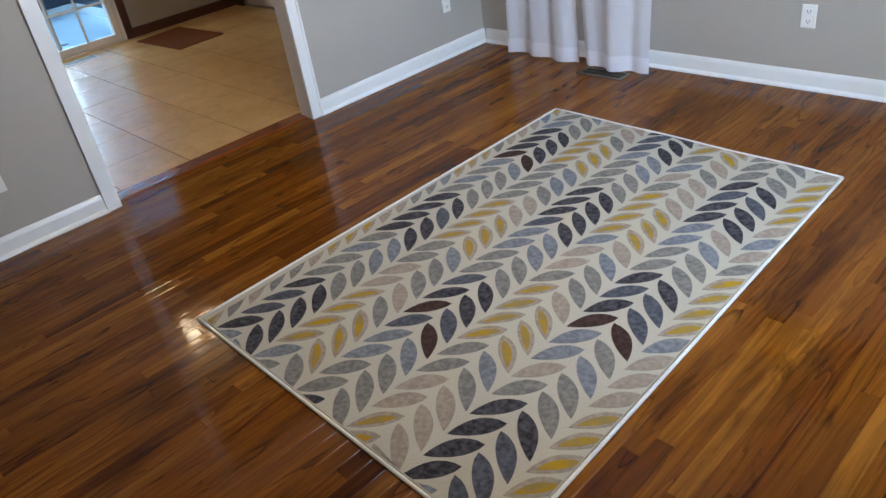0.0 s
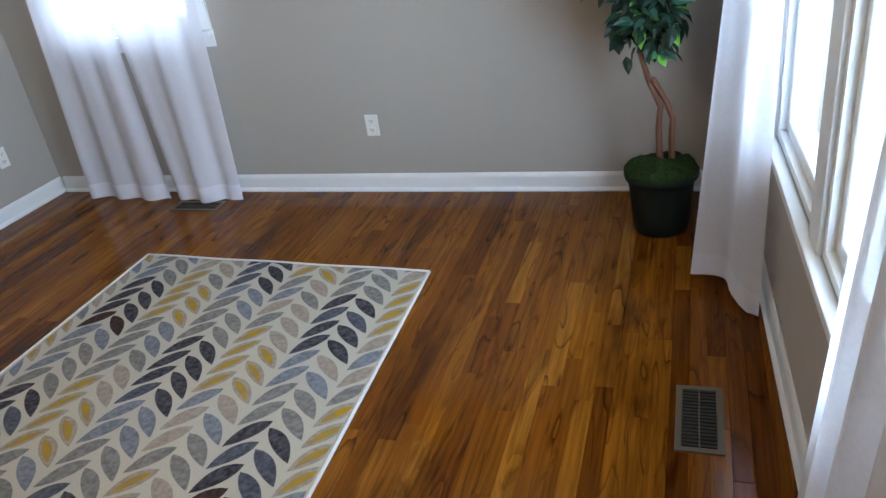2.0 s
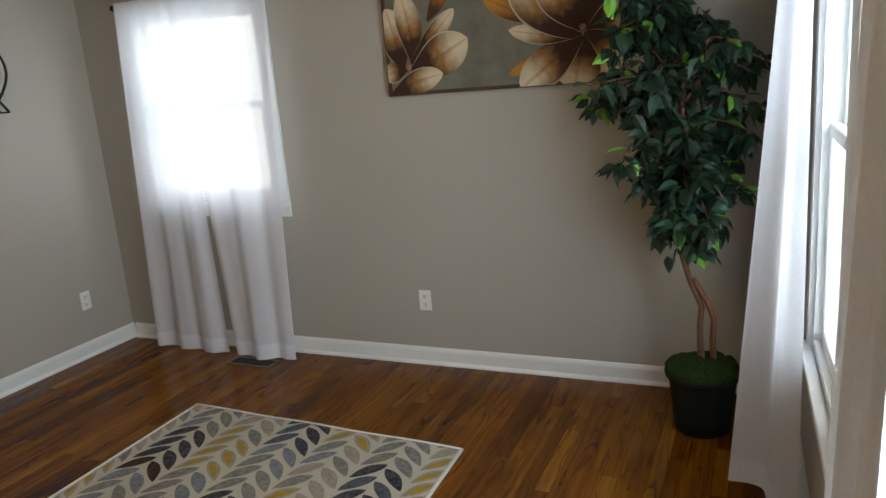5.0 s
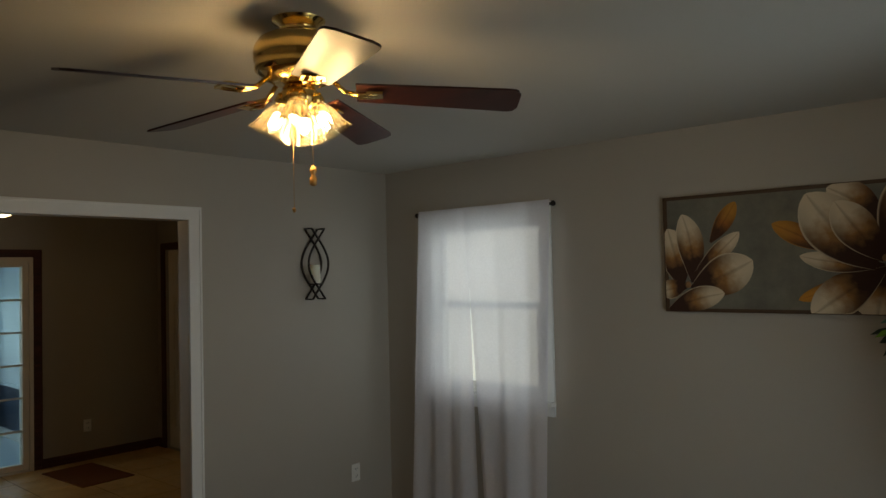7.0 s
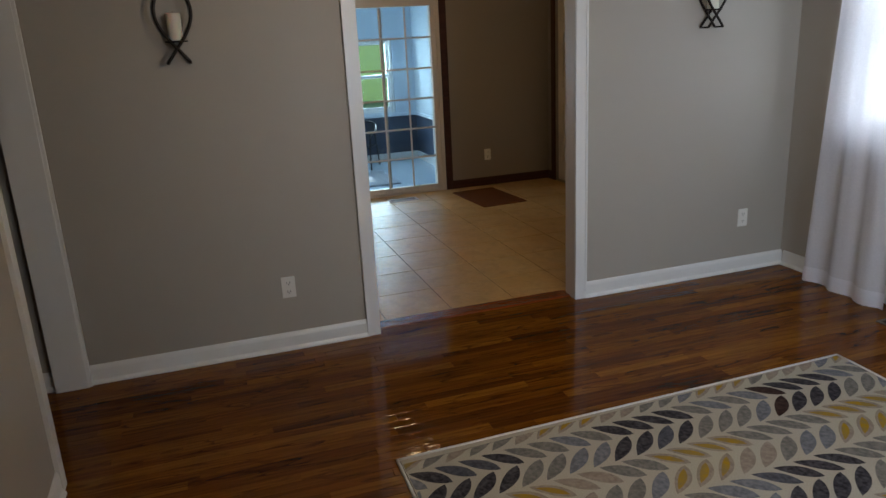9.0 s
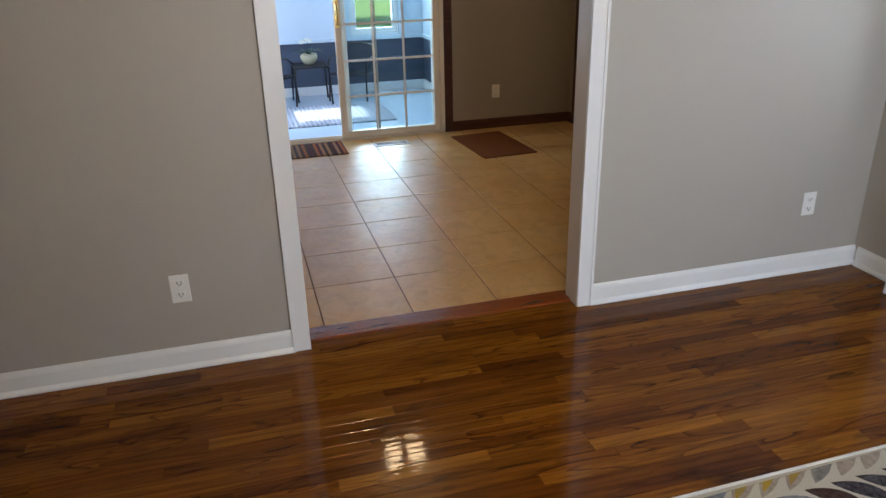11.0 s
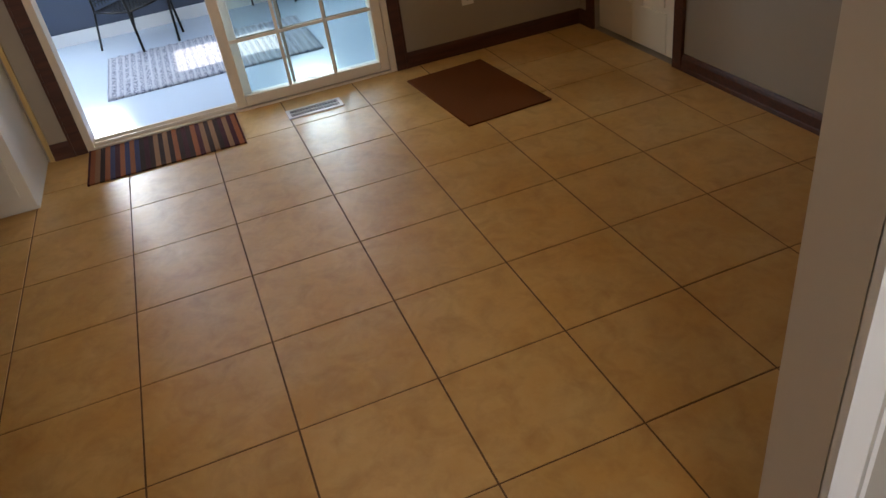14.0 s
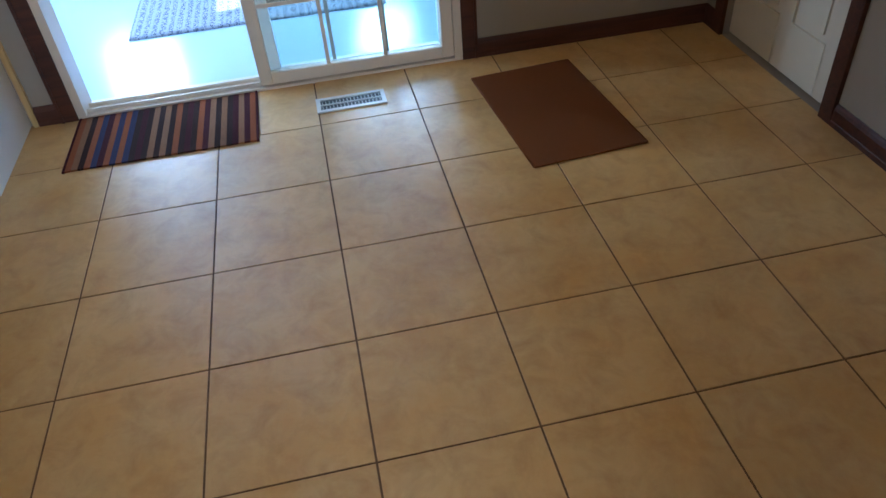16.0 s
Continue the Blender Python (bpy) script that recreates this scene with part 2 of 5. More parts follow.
def woven_mat():
    m = mat("blue_grey_woven_mat", (0.3, 0.32, 0.38), 1.0)
    g = G(m)
    xyz = g.n("ShaderNodeSeparateXYZ", {0: g.n("ShaderNodeNewGeometry").outputs["Position"]})
    row = g.n("ShaderNodeMath", {0: g.n("ShaderNodeMath", {0: xyz.outputs[1], 1: 22.0}, operation="MULTIPLY").outputs[0]}, operation="FRACT").outputs[0]
    spots = g.range(g.noise(g.world((1, 1.6, 1)), 60, 2), 0.42, 0.58, 0.0, 1.0)
    band = g.range(row, 0.25, 0.45, 0.15, 0.95)
    f = g.n("ShaderNodeMath", {0: spots, 1: band}, operation="MULTIPLY").outputs[0]
    g.to(g.mix((0.42, 0.44, 0.50), (0.12, 0.135, 0.19), f), "Base Color")
    g.bump(g.noise(g.world(), 200, 2), 0.6, 0.003)
    return m


M_SHAG = woven_mat()


def sheer(name, alpha, color=(0.87, 0.86, 0.92), through_light=0.38):
    m = bpy.data.materials.new(name)
    m.use_nodes = True
    t = m.node_tree
    t.nodes.clear()
    out = t.nodes.new("ShaderNodeOutputMaterial")
    d, tr, tp = (t.nodes.new("ShaderNodeBsdf" + k) for k in ("Diffuse", "Translucent", "Transparent"))
    d.inputs[0].default_value = tr.inputs[0].default_value = (*color, 1)
    m1, m2 = t.nodes.new("ShaderNodeMixShader"), t.nodes.new("ShaderNodeMixShader")
    m1.inputs[0].default_value = through_light
    t.links.new(d.outputs[0], m1.inputs[1])
    t.links.new(tr.outputs[0], m1.inputs[2])
    geo, no, mr = t.nodes.new("ShaderNodeNewGeometry"), t.nodes.new("ShaderNodeTexNoise"), t.nodes.new("ShaderNodeMapRange")
    no.inputs["Scale"].default_value, no.inputs["Detail"].default_value = 90, 3
    t.links.new(geo.outputs["Position"], no.inputs["Vector"])
    t.links.new(no.outputs["Fac"], mr.inputs[0])
    mr.inputs[1].default_value, mr.inputs[2].default_value = 0.3, 0.7
    mr.inputs[3].default_value, mr.inputs[4].default_value = alpha - 0.025, alpha + 0.025
    t.links.new(mr.outputs[0], m2.inputs[0])
    t.links.new(tp.outputs[0], m2.inputs[1])
    t.links.new(m1.outputs[0], m2.inputs[2])
    t.links.new(m2.outputs[0], out.inputs[0])
    return m


M_SHEER, M_SHEER2 = sheer("white_sheer", 0.80, (0.92, 0.91, 0.98)), sheer("white_sheer_dense", 0.88, (0.92, 0.92, 0.99), 0.52)
M_HEM = sheer("sheer_hem", 0.95, (0.92, 0.91, 0.98))


def glass_mat(name, tint=(1, 1, 1)):
    m = bpy.data.materials.new(name)
    m.use_nodes = True
    t = m.node_tree
    t.nodes.clear()
    out = t.nodes.new("ShaderNodeOutputMaterial")
    tp, gl, mx, fr = t.nodes.new("ShaderNodeBsdfTransparent"), t.nodes.new("ShaderNodeBsdfGlossy"), t.nodes.new("ShaderNodeMixShader"), t.nodes.new("ShaderNodeFresnel")
    tp.inputs[0].default_value = (*tint, 1)
    gl.inputs["Roughness"].default_value = 0.02
    fr.inputs[0].default_value = 1.45
    t.links.new(fr.outputs[0], mx.inputs[0])
    t.links.new(tp.outputs[0], mx.inputs[1])
    t.links.new(gl.outputs[0], mx.inputs[2])
    t.links.new(mx.outputs[0], out.inputs[0])
    return m


M_CLEAR = bpy.data.materials.new("clear_glass_back")
M_CLEAR.use_nodes = True
M_CLEAR.node_tree.nodes.clear()
_o, _t = M_CLEAR.node_tree.nodes.new("ShaderNodeOutputMaterial"), M_CLEAR.node_tree.nodes.new("ShaderNodeBsdfTransparent")
M_CLEAR.node_tree.links.new(_t.outputs[0], _o.inputs[0])
M_GLASS = glass_mat("window_glass", (0.96, 0.98, 0.98))
M_GLASST = glass_mat("tinted_door_glass", (0.82, 0.92, 0.91))


def shade_glass():
    m = glass_mat("amber_glass_shade", (1.0, 0.93, 0.78))
    t = m.node_tree
    out = [n for n in t.nodes if n.type == "OUTPUT_MATERIAL"][0]
    clear = [n for n in t.nodes if n.type == "MIX_SHADER"][0]
    tr, mx = t.nodes.new("ShaderNodeBsdfTranslucent"), t.nodes.new("ShaderNodeMixShader")
    tr.inputs[0].default_value = (1.0, 0.78, 0.42, 1)
    mx.inputs[0].default_value = 0.06
    t.links.new(clear.outputs[0], mx.inputs[1])
    t.links.new(tr.outputs[0], mx.inputs[2])
    t.links.new(mx.outputs[0], out.inputs[0])
    return m


def glow(name, color, strength):
    m = mat(name, color, 0.5)
    b = m.node_tree.nodes["Principled BSDF"]
    b.inputs["Emission Color"].default_value, b.inputs["Emission Strength"].default_value = (*color, 1), strength
    return m


M_SHADE, M_BULB = shade_glass(), glow("lit_bulb", (1, 0.76, 0.46), 45)
M_KSHADE = glow("lit_frosted_shade", (1, 0.70, 0.38), 13)
M_POT = painted("dark_green_ceramic", (0.006, 0.009, 0.007), (0.012, 0.016, 0.012), 0.6, 0.6, 60)
M_POT.node_tree.nodes["Principled BSDF"].inputs["Specular IOR Level"].default_value = 0.2
M_MOSS = cloth("moss", (0.010, 0.021, 0.005), (0.028, 0.045, 0.011), 90, 1.0, 1.0)
M_BARK = wood("ficus_bark", [(0.3, (0.09, 0.035, 0.018)), (0.7, (0.22, 0.095, 0.05))], 2, 0.6, 0.0, False)


def leaf_mat(name, stops):
    m = mat(name, stops[0][1], 0.5)
    g = G(m)
    rnd = g.n("ShaderNodeNewGeometry").outputs["Random Per Island"]
    g.to(g.ramp(rnd, stops), "Base Color")
    g.b.inputs["Subsurface Weight"].default_value = 0.0
    g.bump(g.noise(g.world(), 80, 2), 0.2, 0.002)
    return m


M_LEAF = leaf_mat("ficus_leaves", [(0.0, (0.004, 0.015, 0.006)), (0.5, (0.007, 0.026, 0.011)), (0.8, (0.016, 0.055, 0.026)), (0.93, (0.045, 0.12, 0.08)), (0.955, (0.15, 0.34, 0.03)), (1.0, (0.13, 0.32, 0.03))])
M_TREES = leaf_mat("outdoor_leaves", [(0.0, (0.05, 0.11, 0.03)), (1.0, (0.12, 0.24, 0.06))])
M_GRASS = painted("lawn", (0.13, 0.22, 0.05), (0.18, 0.27, 0.07), 0.9, 0.5, 30)
M_CREAMPOT = painted("cream_pot", (0.55, 0.48, 0.32), (0.48, 0.42, 0.28), 0.4, 0.1, 30)
M_PETAL = mat("white_petal", (0.85, 0.84, 0.78), 0.5)
M_VENT = mat("bronze_vent", (0.15, 0.12, 0.08), 0.4, 0.4)
# louvre colours darkened against their frames for the shade inside the registers
M_LOUVRE = mat("shaded_bronze_louvre", (0.022, 0.016, 0.010), 0.6, 0.2)
M_VENTL = mat("shaded_white_louvre", (0.30, 0.29, 0.26), 0.4)
M_VENTW = mat("white_vent", (0.62, 0.60, 0.54), 0.4)
M_MESH = mat("chair_mesh", (0.02, 0.02, 0.022), 0.4, 0.3)

# ---- mesh helpers ----
def box(bm, a, b, mi=0):
    """A box between two corners."""
    v = [bm.verts.new((x, y, z)) for x in (min(a[0], b[0]), max(a[0], b[0])) for y in (min(a[1], b[1]), max(a[1], b[1])) for z in (min(a[2], b[2]), max(a[2], b[2]))]
    for f in ((0, 1, 3, 2), (4, 6, 7, 5), (0, 4, 5, 1), (2, 3, 7, 6), (0, 2, 6, 4), (1, 5, 7, 3)):
        bm.faces.new([v[i] for i in f]).material_index = mi
    return v


def boxes(*list_of):
    bm = bmesh.new()
    for a, b in list_of:
        box(bm, a, b)
    return bm


def bevelled(bm, w, seg=2):
    bmesh.ops.bevel(bm, geom=bm.edges[:], offset=w, segments=seg, affect="EDGES", profile=0.6)
    return bm


def tube(bm, pts, r, sides=8, taper=None, mi=0):
    """A round bar along points."""
    pts = [Vector(p) for p in pts]
    rings, up = [], None
    for i, p in enumerate(pts):
        d = (pts[min(i + 1, len(pts) - 1)] - pts[max(i - 1, 0)]).normalized()
        if up is None:
            up = Vector((0, 0, 1)) if abs(d.z) < 0.9 else Vector((1, 0, 0))
        s = d.cross(up).normalized()
        up = s.cross(d).normalized()
        rr = r if taper is None else r + (taper - r) * i / (len(pts) - 1)
        rings.append([bm.verts.new(p + rr * (math.cos(2 * math.pi * k / sides) * s + math.sin(2 * math.pi * k / sides) * up)) for k in range(sides)])
    for a, b in zip(rings, rings[1:]):
        for k in range(sides):
            f = bm.faces.new((a[k], a[(k + 1) % sides], b[(k + 1) % sides], b[k]))
            f.smooth, f.material_index = True, mi
    for ring in (rings[0][::-1], rings[-1]):
        bm.faces.new(ring).material_index = mi
    return bm


def lathe(bm, profile, n=28, at=(0, 0, 0), closed=True):
    """A turned body from (radius, height) pairs."""
    at = Vector(at)
    rings = []
    for r, z in profile:
        rings.append([bm.verts.new(at + Vector((r * math.cos(2 * math.pi * k / n), r * math.sin(2 * math.pi * k / n), z))) for k in range(n)])
    for a, b in zip(rings, rings[1:]):
        for k in range(n):
            bm.faces.new((a[k], a[(k + 1) % n], b[(k + 1) % n], b[k])).smooth = True
    if closed:
        bm.faces.new(rings[0][::-1])
        bm.faces.new(rings[-1])
    return bm


def part(name, bm, material, parent=None, label=""):
    me = bpy.data.meshes.new(name)
    bmesh.ops.recalc_face_normals(bm, faces=bm.faces[:])
    bm.to_mesh(me)
    bm.free()
    for m in (material if isinstance(material, (list, tuple)) else [material]):
        me.materials.append(m)
    ob = new(name, me)
    ob.parent = parent
    if label:
        ob["label"] = label
    return ob


def thing(name, at, label, category, group="", kind="", rz=0.0):
    e = new(name)
    e.empty_display_size = 0.1
    e.matrix_world = pose(*at, 0, 0, rz)
    return tagged(e, label, category, group, kind)


def structure(name, bm, material, label=""):
    return tagged(part(name, bm, material), label or name.replace("_", " "), "", "", "structure")


# ---- large structure ----
XE, YS, H = 4.055, -4.28, 2.43
EAST = pose(4.055, 0, 0, 0, 0, 2.06)          # the east wall is not quite square to the others          # living room: east face, south face, ceiling
OY0, OY1, OZ = -2.781, -1.546, 2.044     # wide opening to the kitchen
XK, KS = -3.43, -4.9                   # kitchen west face and south face
T = 0.110
# west wall of the living room
structure("wall_west", boxes(((-T, OY1, 0), (0, 0, H)), ((-T, YS - 1.6, 0), (0, OY0, H)), ((-T, OY0, OZ), (0, OY1, H))), M_WALL, "greige painted wall with a wide cased opening to the kitchen")
# north wall with its window
NX0, NX1, NZ0, NZ1 = 0.43, 1.345, 0.93, 2.05
structure("wall_north", boxes(((-T, 0, 0), (NX0, 0.16, H)), ((NX1, 0, 0), (XE, 0.16, H)), ((NX0, 0, 0), (NX1, 0.16, NZ0)), ((NX0, 0, NZ1), (NX1, 0.16, H))), M_WALL, "greige painted wall with a curtained window and wide floral painting")
EY0, EY1, EZ0, EZ1 = -2.42, -0.90, 0.60, 2.03
we = structure("wall_east", boxes(((0, EY1, 0), (0.16, 0.16, H)), ((0, -4.6, 0), (0.16, EY0, H)), ((0, EY0, 0), (0.16, EY1, EZ0)), ((0, EY0, EZ1), (0.16, EY1, H))), M_WALL, "greige painted wall with a wide double window")
we.matrix_world = EAST
HX0, HX1 = 0.04, 0.92
structure("wall_south", boxes(((HX1, YS - 0.14, 0), (XE + 0.16, YS, H)), ((0, YS - 0.14, 2.05), (HX1, YS, H)), ((0, YS - 0.14, 0), (HX0, YS, 2.05))), M_WALL, "greige painted wall with a cased opening to a hall")
structure("hall_wall", boxes(((0, YS - 1.75, 0), (1.6, YS - 1.6, H)), ((1.45, YS - 1.6, 0), (1.6, YS - 0.14, H))), M_WALL, "greige painted hall wall")
structure("ceiling", boxes(((XK - 0.15, KS - 1.2, H), (XE + 0.4, 0.16, H + 0.12))), M_CEIL, "white painted ceiling over living room and kitchen")
structure("floor_base", boxes(((-0.151, YS - 1.6, -0.1), (XE + 0.3, 0, -0.012))), M_SLOT, "dark subfloor under the boards")
# kitchen walls
DX0, DX1, DZ = -3.26, -2.49, 2.0
structure("kitchen_wall_north", boxes(((XK, 0, 0), (DX0, 0.14, H)), ((DX1, 0, 0), (-T, 0.14, H)), ((DX0, 0, DZ), (DX1, 0.14, H))), M_KWALL, "taupe kitchen wall with a panelled door")
SY0, SY1, SZ = -2.89, -1.19, 1.93
structure("kitchen_wall_west", boxes(((XK - 0.14, SY1, 0), (XK, 0.14, H)), ((XK - 0.14, KS, 0), (XK, SY0, H)), ((XK - 0.14, SY0, SZ), (XK, SY1, H))), M_KWALL, "taupe kitchen wall with a sliding glass door")
structure("kitchen_wall_south", boxes(((XK, KS - 0.14, 0), (-T, KS, H))), M_KWALL, "taupe kitchen wall")
# unseen box, added so that no outdoor light leaks round the door
structure("closet_back", boxes(((DX0 - 0.1, 0.5, -0.1), (DX1 + 0.1, 0.55, 2.2)), ((DX0 - 0.1, 0.14, -0.1), (DX0 - 0.05, 0.5, 2.2)), ((DX1 + 0.05, 0.14, -0.1), (DX1 + 0.1, 0.5, 2.2)), ((DX0 - 0.05, 0.14, 2.1), (DX1 + 0.05, 0.5, 2.2)), ((DX0 - 0.05, 0.0, -0.1), (DX1 + 0.05, 0.5, -0.006))), M_KWALL, "unseen box added behind the panelled door to block outdoor light")
structure("kitchen_floor_base", boxes(((XK - 0.14, KS, -0.1), (-0.156, 0.0, -0.0025))), M_GROUT, "brown grout bed under the floor tiles")

# porch
PF, PX, PN, PS = -0.10, -6.10, -0.68, -4.60
structure("porch_floor", boxes(((PX - 0.12, PS, PF - 0.15), (XK - 0.14, PN, PF))), M_PORCHF, "pale blue painted porch floor")
WINS = [(-1.55, -0.98), (-3.55, -2.86)]
WZ0, WZ1 = 0.56, 1.52
WS = 0.52


def porch_west(z0, z1, material, name, label, proud=0.0):
    bm = bmesh.new()
    ys = [PN] + [v for w in WINS for v in (w[1], w[0])] + [PS]
    for i in range(len(ys) - 1):
        y1, y0 = ys[i], ys[i + 1]
        if i % 2 == 0:
            box(bm, (PX - 0.12, y0, z0), (PX + proud, y1, z1))
        else:
            if z0 < WZ0:
                box(bm, (PX - 0.12, y0, z0), (PX + proud, y1, min(z1, WZ0)))
            if z1 > WZ1:
                box(bm, (PX - 0.12, y0, max(WZ1, z0)), (PX + proud, y1, z1))
    return structure(name, bm, material, label)


porch_west(PF, WS, M_NAVY, "porch_wall_lower", "navy painted lower porch wall")
porch_west(WS, 2.35, M_PORCHW, "porch_wall_upper", "pale blue upper porch wall with windows", 0.004)
structure("porch_wall_north_lower", boxes(((PX - 0.12, PN, PF), (XK - 0.14, PN + 0.12, WS))), M_NAVY, "navy lower porch wall")
structure("porch_wall_north_upper", boxes(((PX - 0.12, PN - 0.004, WS), (XK - 0.14, PN + 0.12, 2.35))), M_PORCHW, "pale blue upper porch wall")
# unseen south wall; its opening is added to shape the sun patch on the floor
PSX0, PSX1 = -5.20, -4.68
structure("porch_wall_south", boxes(((PX - 0.12, PS - 0.12, PF), (PSX0, PS, 2.35)), ((PSX1, PS - 0.12, PF), (XK - 0.14, PS, 2.35)), ((PSX0, PS - 0.12, PF), (PSX1, PS, 1.66)), ((PSX0, PS - 0.12, 2.32), (PSX1, PS, 2.35))), M_PORCHW, "unseen pale blue porch wall, its opening sized to shape the sun patch")
structure("porch_wall_east", boxes(((XK - 0.16, PS, PF), (XK - 0.141, SY0, 2.35)), ((XK - 0.16, SY1, PF), (XK - 0.141, PN, 2.35)), ((XK - 0.16, SY0, SZ), (XK - 0.141, SY1, 2.35))), M_PORCHW, "pale blue porch wall beside the sliding door")
structure("porch_ceiling", boxes(((PX - 0.12, PS - 0.12, 2.35), (XK - 0.16, PN + 0.12, 2.45))), M_PORCHW, "pale porch ceiling")
bm = boxes(((PX, PS, PF), (PX + 0.016, PN, PF + 0.10)), ((PX, PN - 0.016, PF), (XK - 0.16, PN, PF + 0.10)))
structure("porch_baseboard", bm, M_TRIM, "white porch baseboard")
structure("porch_chair_rail", boxes(((PX, PS, WS - 0.02), (PX + 0.022, PN, WS + 0.02)), ((PX + 0.022, PN - 0.022, WS - 0.02), (XK - 0.16, PN, WS + 0.02))), M_PORCHW, "pale blue chair rail above navy paint")

# ground and distance
gr = boxes(((-400, -400, -0.6), (400, 400, -0.5)))
structure("ground", gr, M_GRASS, "mown green lawn round the house")


def outdoor_tree(at, h, seed):
    rng = random.Random(seed)
    e = thing("tree", at, "green broadleaf tree standing on the lawn outside", "tree", "trees outside")
    bm = bmesh.new()
    tube(bm, [(0, 0, 0), (0.1, 0, h * 0.3), (0.0, 0.1, h * 0.6)], 0.22, 10, 0.1)
    for k in range(5):
        a = k * 1.3
        tube(bm, [(0, 0, h * (0.3 + 0.06 * k)), (math.cos(a) * h * 0.2, math.sin(a) * h * 0.2, h * (0.5 + 0.06 * k))], 0.08, 6, 0.02)
    part("trunk", bm, M_BARK, e)
    verts, faces = [], []
    for k in range(2600):
        d = Vector((rng.gauss(0, 1), rng.gauss(0, 1), rng.gauss(0, 1))).normalized()
        lump = 0.8 + 0.35 * noise.noise(d * 2.2 + Vector((seed, 0, 0)))
        c = Vector((0, 0, h * 0.62)) + Vector((d.x * h * 0.34, d.y * h * 0.34, d.z * h * 0.36)) * lump * rng.uniform(0.6, 1.0)
        u = Vector((rng.gauss(0, 1), rng.gauss(0, 1), rng.gauss(0, 1))).normalized()
        w = u.cross(d).normalized()
        s = rng.uniform(0.10, 0.2)
        b = len(verts)
        verts += [c - u * s, c + w * s * 0.5, c + u * s, c - w * s * 0.5]
        faces.append((b, b + 1, b + 2, b + 3))
    me = bpy.data.meshes.new("crown")
    me.from_pydata(verts, [], faces)
    me.materials.append(M_TREES)
    c = new("crown", me)
    c.parent = e
    return e


for i, (x, y, h) in enumerate(((-18, -3, 6.5), (-22, 3.5, 7.5), (-26, -9, 8), (-19, -12, 8))):
    outdoor_tree((x, y, -0.5), h, i + 3)

# An added panel whose own glow, paler with height, stands in for outdoor daylight.
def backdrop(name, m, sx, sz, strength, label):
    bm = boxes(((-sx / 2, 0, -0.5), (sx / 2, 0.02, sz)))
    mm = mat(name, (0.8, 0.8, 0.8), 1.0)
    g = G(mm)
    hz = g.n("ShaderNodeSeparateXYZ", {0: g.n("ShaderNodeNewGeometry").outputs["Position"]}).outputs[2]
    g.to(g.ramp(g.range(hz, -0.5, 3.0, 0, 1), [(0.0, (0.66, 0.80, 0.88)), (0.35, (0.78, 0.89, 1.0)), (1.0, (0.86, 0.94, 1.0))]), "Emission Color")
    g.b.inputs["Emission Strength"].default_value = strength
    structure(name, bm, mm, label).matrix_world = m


backdrop("backdrop_east", pose(4.65, 0, 0, 0, 0, 90), 26, 6, 0.22, "glowing panel added for hazy daylight outside the double window")
backdrop("backdrop_north", pose(1, 3.2, 0), 9, 4.5, 0.3, "glowing panel added for hazy daylight outside the curtained window")

# ---- trim ----
def casing_yz(name, x, face, y0, y1, z1, w, t, material, label, kind="structure"):
    """A door casing in a wall of constant x; face is the way it stands proud."""
    bm = bmesh.new()
    xs = sorted((x, x + face * t))
    box(bm, (xs[0], y0 - w, 0), (xs[1], y0, z1))
    box(bm, (xs[0], y1, 0), (xs[1], y1 + w, z1))
    box(bm, (xs[0], y0 - w, z1), (xs[1], y1 + w, z1 + w))
    xs2 = sorted((x + face * t, x + face * (t + 0.006)))
    e = 0.012
    box(bm, (xs2[0], y0 - w, 0), (xs2[1], y0 - w + e, z1 + w - e))
    box(bm, (xs2[0], y1 + w - e, 0), (xs2[1], y1 + w, z1 + w - e))
    box(bm, (xs2[0], y0 - w, z1 + w - e), (xs2[1], y1 + w, z1 + w))
    return tagged(part(name, bm, material), label, "", "", kind)


casing_yz("trim_opening", 0, 1, OY0 + 0.006, OY1 - 0.006, OZ - 0.006, 0.074, 0.016, M_TRIM, "white casing round the kitchen opening")
structure("jamb_opening", boxes(((-T - 0.002, OY1 - 0.006, 0), (0.002, OY1, OZ)), ((-T - 0.002, OY0, 0), (0.002, OY0 + 0.006, OZ)), ((-T - 0.002, OY0 + 0.006, OZ - 0.006), (0.002, OY1 - 0.006, OZ))), M_JAMB, "beige painted jamb lining of the kitchen opening")


def base_profile(bm, p0, p1, n, h=0.115, t=0.013, shoe=0.012):
    """Baseboard along p0 to p1 with its face turned along n, with a sloped cap and a shoe moulding."""
    p0, p1, n = Vector((*p0, 0)), Vector((*p1, 0)), Vector((*n, 0))
    prof = [(0, 0), (t + shoe, 0), (t + shoe * 0.9, 0.008), (t + 0.003, 0.018), (t, 0.022), (t, h - 0.022), (t * 0.75, h - 0.010), (t * 0.35, h), (0, h)]
    ra = [bm.verts.new(p0 + n * a + Vector((0, 0, z))) for a, z in prof]
    rb = [bm.verts.new(p1 + n * a + Vector((0, 0, z))) for a, z in prof]
    for k in range(len(prof)):
        bm.faces.new((ra[k], ra[(k + 1) % len(prof)], rb[(k + 1) % len(prof)], rb[k]))
    bm.faces.new(ra[::-1])
    bm.faces.new(rb)


